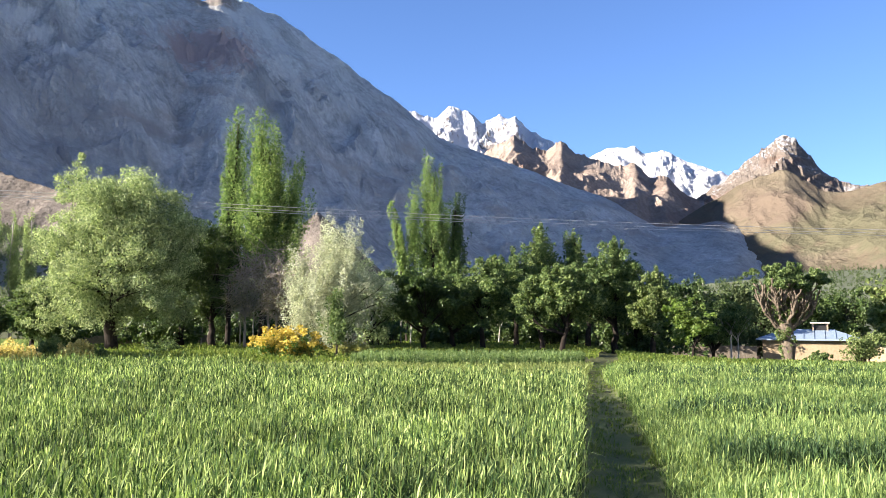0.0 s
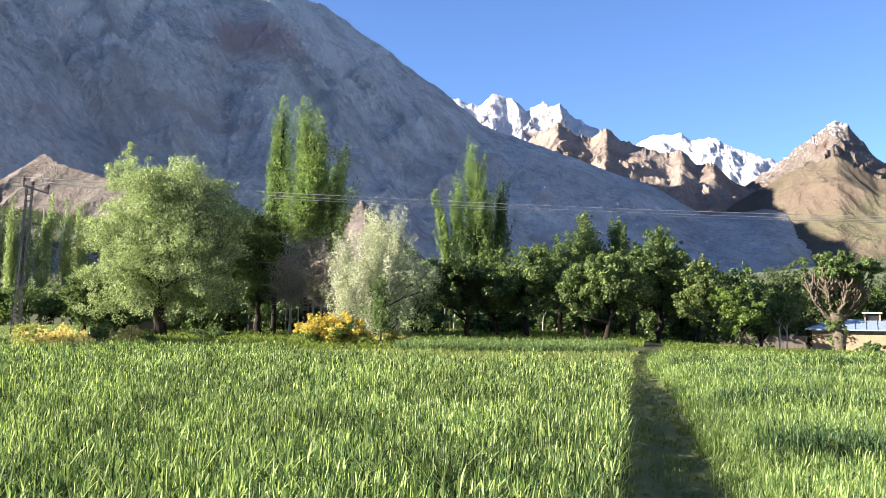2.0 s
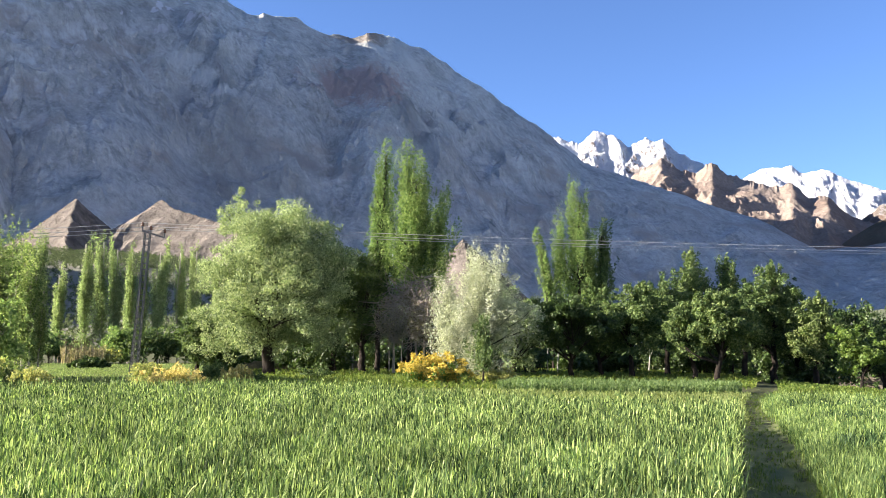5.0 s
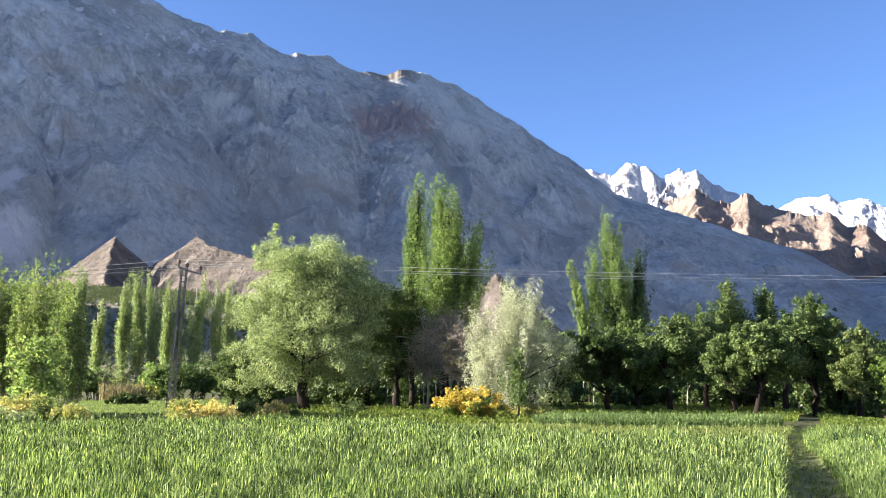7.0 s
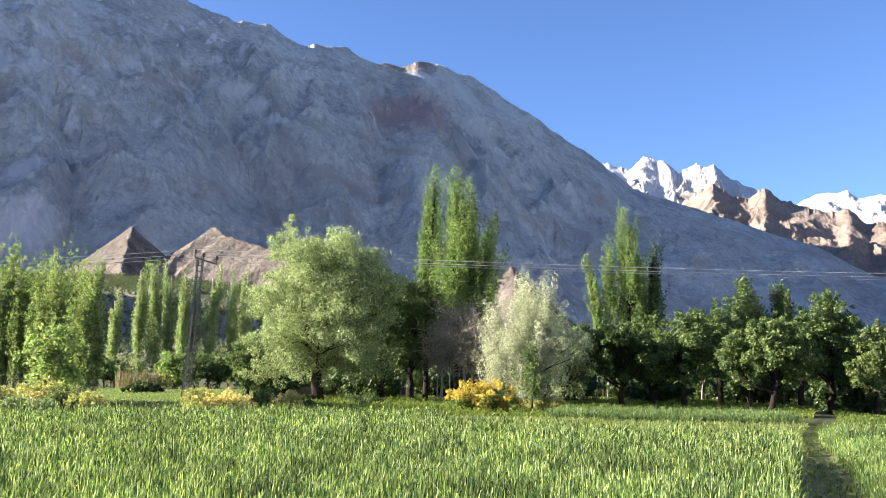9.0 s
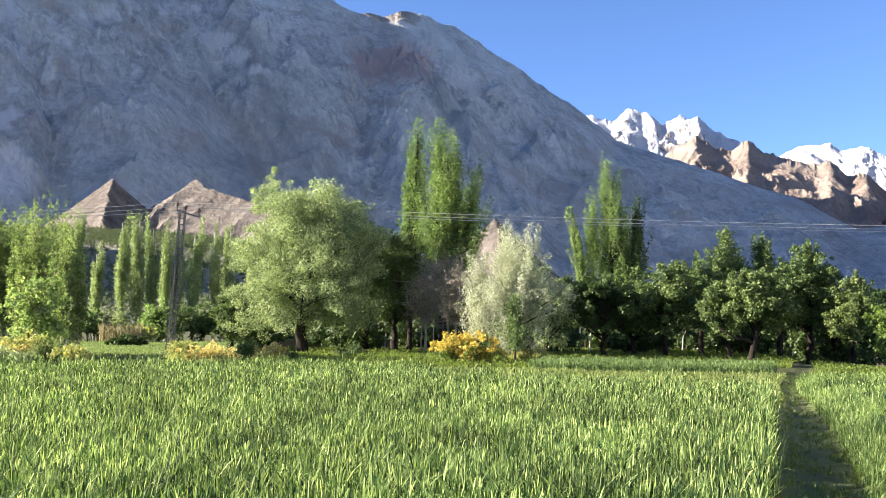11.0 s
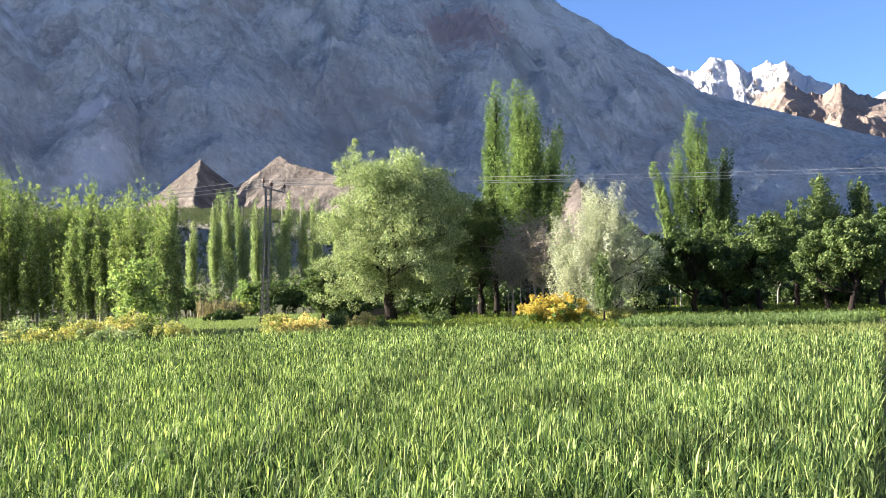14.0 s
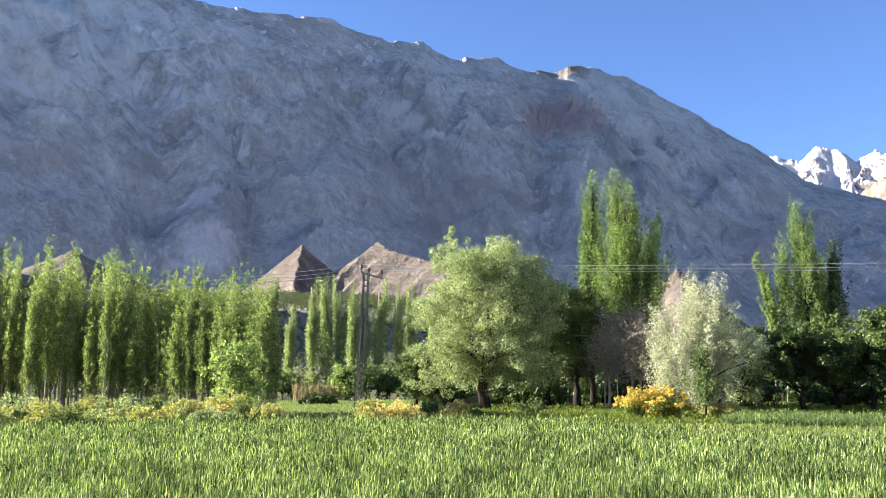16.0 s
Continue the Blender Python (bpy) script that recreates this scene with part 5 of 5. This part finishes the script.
# ---- crops ----
def tufts(name, label, inside, density, zones, height, mat, seed, stalk=True, ear=0.0, az=(-50, 64), bands=0.0, category="crop"):
    """A standing crop as one mass of stalks and curved blades; zones: (r0, r1, share of density, blades, width, segments, and a span of its own)."""
    rng = rs(seed)
    mass = Mass()
    for r0, r1, share, blades, width, seg, *span in zones:
        lo, hi = span[0] if span else az
        area = 0.5 * radians(hi - lo) * (r1 * r1 - r0 * r0)
        n = int(area * density * share)
        r = np.sqrt(r0 * r0 + (r1 * r1 - r0 * r0) * rng.rand(n))
        a = np.radians(lo + (hi - lo) * rng.rand(n))
        x, y = -r * np.sin(a), r * np.cos(a)
        keep = inside(x, y)
        x, y = x[keep], y[keep]
        n = len(x)
        if not n:
            continue
        z = ground_z(x, y)
        patch = billow(x * 0.55, y * 0.55, 3, seed + 1)
        ramp = 1 if x.mean() < 0 else 0.85 + 0.15 * np.clip((np.abs(x - path_x(y)) - 0.35) / 0.5, 0, 1)
        h = height * ramp * (1 + 0.17 * patch + 0.14 * rng.normal(size=n)) * (1 - 0.25 * (billow(x * 0.9 + 40, y * 0.9, 2, seed + 2) > 0.62))
        if bands:
            gap = step(grad_noise(x * 0.16 + 3, y * 0.8, seed + 4), 0.14, 0.3)
            h = h * (1 - bands * gap * (0.8 + 0.2 * (rng.rand(n) < 0.8)))
        tilt = np.stack([0.02 + 0.07 * rng.normal(size=n), 0.07 * rng.normal(size=n)], 1)
        if stalk:
            w = width * 0.4
            ang = rng.rand(n) * np.pi
            s = np.stack([np.cos(ang) * w, np.sin(ang) * w, ang * 0], 1)
            p0 = np.stack([x, y, z], 1)
            p1 = np.stack([x + tilt[:, 0] * h, y + tilt[:, 1] * h, z + h], 1)
            v = np.stack([p0 - s, p0 + s, p1 + s * 0.5, p1 - s * 0.5], 1).reshape(-1, 3)
            mass.put(v, np.arange(n)[:, None] * 4 + np.array([[0, 1, 2, 3]]))
            if ear > 0:
                e = rng.rand(n) < ear
                p, m = p1[e], e.sum()
                le = (0.07 + 0.03 * rng.rand(m))[:, None]
                up = unit(np.stack([tilt[e, 0] + 0.1, tilt[e, 1], np.ones(m)], 1))
                d1 = unit(np.cross(up, rng.normal(size=(m, 3)))) * width * 0.65
                v = np.stack([p, p + up * le * 0.4 + d1, p + up * le, p + up * le * 0.4 - d1], 1).reshape(-1, 3)
                mass.put(v, np.arange(m)[:, None] * 4 + np.array([[0, 1, 2, 3]]))
        for b in range(blades):
            ang = rng.rand(n) * 2 * np.pi
            out = np.stack([np.cos(ang), np.sin(ang), ang * 0], 1)
            side = np.stack([-np.sin(ang), np.cos(ang), ang * 0], 1) * (width * (0.7 + 0.6 * rng.rand(n)))[:, None]
            hb = h * (0.35 + 0.55 * (b + rng.rand(n)) / blades)
            le = 0.08 + height * (0.09 + 0.16 * rng.rand(n))
            p0 = np.stack([x + tilt[:, 0] * hb, y + tilt[:, 1] * hb, z + hb], 1)
            op = 0.14 + 1.05 * rng.rand(n) ** 1.4
            bend = rng.rand(n) ** 1.8 * 1.25
            p1 = p0 + out * (le * op * 0.5)[:, None] + np.array([0, 0, 1]) * (le * 0.5)[:, None]
            p2 = p1 + out * (le * (op * 0.5 + bend * 0.4))[:, None] + np.array([0, 0, 1]) * (le * (0.48 - bend * 0.75))[:, None]
            if seg == 2:
                v = np.stack([p0 - side * 0.35, p0 + side * 0.35, p1 + side * 0.5, p1 - side * 0.5, p2], 1).reshape(-1, 3)
                k = np.arange(n)[:, None] * 5
                mass.put(v, k + np.array([[0, 1, 2, 3]]), k + np.array([[3, 2, 4]]))
            else:
                v = np.stack([p0, p1 + side * 0.5, p2, p1 - side * 0.5], 1).reshape(-1, 3)
                mass.put(v, np.arange(n)[:, None] * 4 + np.array([[0, 1, 2, 3]]))
    me = mass.mesh(name, mat)
    return tagged(new(name, me), label, category, kind="stuff")


def edge_left(x, y):
    return path_x(y) - 0.66 - x + 0.14 * grad_noise(y * 1.6, y * 0, 14)


def far_left(x):
    """Where the wheat ends, nearer by the path."""
    return np.interp(x, [-40, -18, -14, -10, -7, -3, 0, 3.5], [17, 24.8, 27, 28.6, 27.5, 22, 21, 20.4])


def in_wheat(x, y):
    return (edge_left(x, y) > 0) & (y < far_left(x) + 0.4 * grad_noise(x * 0.5, x * 0, 3)) & (np.hypot(x, y) > 1.3)


def in_right(x, y):
    d = x - path_x(y) - 0.26 - 0.12 * grad_noise(y * 1.1, y * 0 + 5, 15)
    return (d > 0) & (y < 31 - 0.12 * x) & (np.hypot(x, y) > 1.3)


def in_furrow(x, y):
    """Ragged rows across the young crop where darker plants stand in for shaded row faces."""
    phase = ((y - 8.9 + 0.05 * x + 0.5 * grad_noise(x * 0.5, y * 0.2, 608)) / 5.3) % 1
    return (phase < 0.19 + 0.07 * grad_noise(x * 0.9, y * 0.3, 611)) & (grad_noise(x * 0.55, y * 0.15, 609) > -0.35) & (x > path_x(y) + 0.75) & (y > 6)


def in_young(x, y):
    return in_right(x, y) & (~in_furrow(x, y) | (grad_noise(x * 7, y * 7, 612) > 0.45))


def in_shade_rows(x, y):
    return in_right(x, y) & in_furrow(x, y)


def in_strip(x, y):
    return (x < path_x(y) - 1.0) & (x > -3.6 - 0.4 * grad_noise(y * 0.6, x * 0, 21)) & (y > 33.5) & (y < 40)


def in_weeds(x, y):
    return (x < path_x(y) - 0.3) & (y > far_left(x) + 0.2) & (y < 33.6) & (x > -9)


def in_verge(x, y):
    d = np.abs(x - path_x(y))
    return (d > 0.34 + 0.1 * grad_noise(y * 1.3, x * 1.3, 16)) & (d < 0.75) & (x > path_x(y)) & (y < 37)


def in_path(x, y):
    d = np.abs(x - path_x(y))
    return (d < 0.62) & (grad_noise(y * 1.7, x * 2.5, 17) > -0.1) & (y < 37)


def in_meadow(x, y):
    return (y > far_left(x) + 0.5) & (x < -8) & (y < 92)


def in_terrace(x, y):
    return ((y > 31 - 0.12 * x) & (x > path_x(y) + 0.5) & (y < 66) & (x < 40))


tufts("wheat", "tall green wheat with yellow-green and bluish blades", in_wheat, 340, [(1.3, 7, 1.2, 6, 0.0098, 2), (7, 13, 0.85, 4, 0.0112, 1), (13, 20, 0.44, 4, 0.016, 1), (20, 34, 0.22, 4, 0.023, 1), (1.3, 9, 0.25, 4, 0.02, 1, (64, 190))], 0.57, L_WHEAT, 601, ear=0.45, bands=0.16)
tufts("young_crop", "shorter light green crop beside the path", in_young, 400, [(1.3, 7, 1.0, 4, 0.0085, 2), (7, 14, 0.65, 3, 0.0105, 1), (14, 22, 0.38, 3, 0.0155, 1), (22, 38, 0.19, 3, 0.024, 1), (1.3, 9, 0.25, 4, 0.018, 1, (-180, -60))], 0.36, L_BARLEY, 602, ear=0.25, az=(-60, 4), bands=0.3)
tufts("dark_rows", "ragged dark green rows standing in for shade across the light crop", in_shade_rows, 260, [(6, 14, 0.9, 4, 0.014, 1), (14, 22, 0.5, 4, 0.02, 1), (22, 38, 0.25, 4, 0.03, 1)], 0.37, L_SHADE_ROW, 612, az=(-46, 0))
tufts("far_wheat", "strip of darker green wheat before the grove", in_strip, 60, [(30, 42, 1.3, 4, 0.035, 1)], 0.42, L_DEEP, 603, az=(-14, 16))
tufts("weeds", "low pale weeds at the end of the wheat field", in_weeds, 60, [(20, 36, 1.0, 4, 0.04, 1)], 0.2, L_PALEGRASS, 604, stalk=False, az=(-12, 26), category="weeds")
tufts("verge_grass", "short grass along the trodden path", in_verge, 500, [(1.2, 12, 1.0, 3, 0.010, 2), (12, 44, 0.3, 3, 0.02, 1)], 0.14, L_GRASS, 605, stalk=False, az=(-24, 0), category="grass")
tufts("path_grass", "sparse trodden grass on the path", in_path, 160, [(1.2, 14, 1.0, 3, 0.010, 1), (14, 44, 0.35, 3, 0.02, 1)], 0.035, L_GRASS, 610, stalk=False, az=(-24, 0), category="grass")
tufts("meadow_grass", "rough meadow grass beyond the wheat", in_meadow, 46, [(18, 45, 1.0, 3, 0.026, 1), (45, 100, 0.35, 3, 0.05, 1)], 0.2, L_MEADOW, 606, stalk=False, az=(2, 62), category="grass")
tufts("terrace_grass", "short grass under the trees beside the house", in_terrace, 22, [(28, 76, 1.0, 3, 0.06, 1)], 0.22, L_GRASS, 607, stalk=False, az=(-40, -8), category="grass")


def in_grove(x, y):
    return (y > np.where(x > -3.6, 40, 33.6)) & (y < 74) & (x < path_x(y) - 0.4) & (x > -24)


tufts("grove_grass", "shaded rough grass under the grove trees", in_grove, 18, [(32, 78, 1.0, 3, 0.065, 1)], 0.3, L_GRASS, 608, stalk=False, az=(-12, 22), category="grass")


def in_reeds(x, y):
    r, a = np.hypot(x, y), np.degrees(np.arctan2(-x, y))
    return (r > 94) & (r < 98) & (a > 30.2) & (a < 32.6)


tufts("dry_reeds", "pale dry reeds before the poplar row", in_reeds, 18, [(93, 99, 1.0, 3, 0.06, 1)], 1.7, L_REED, 609, az=(29, 34), category="reeds")
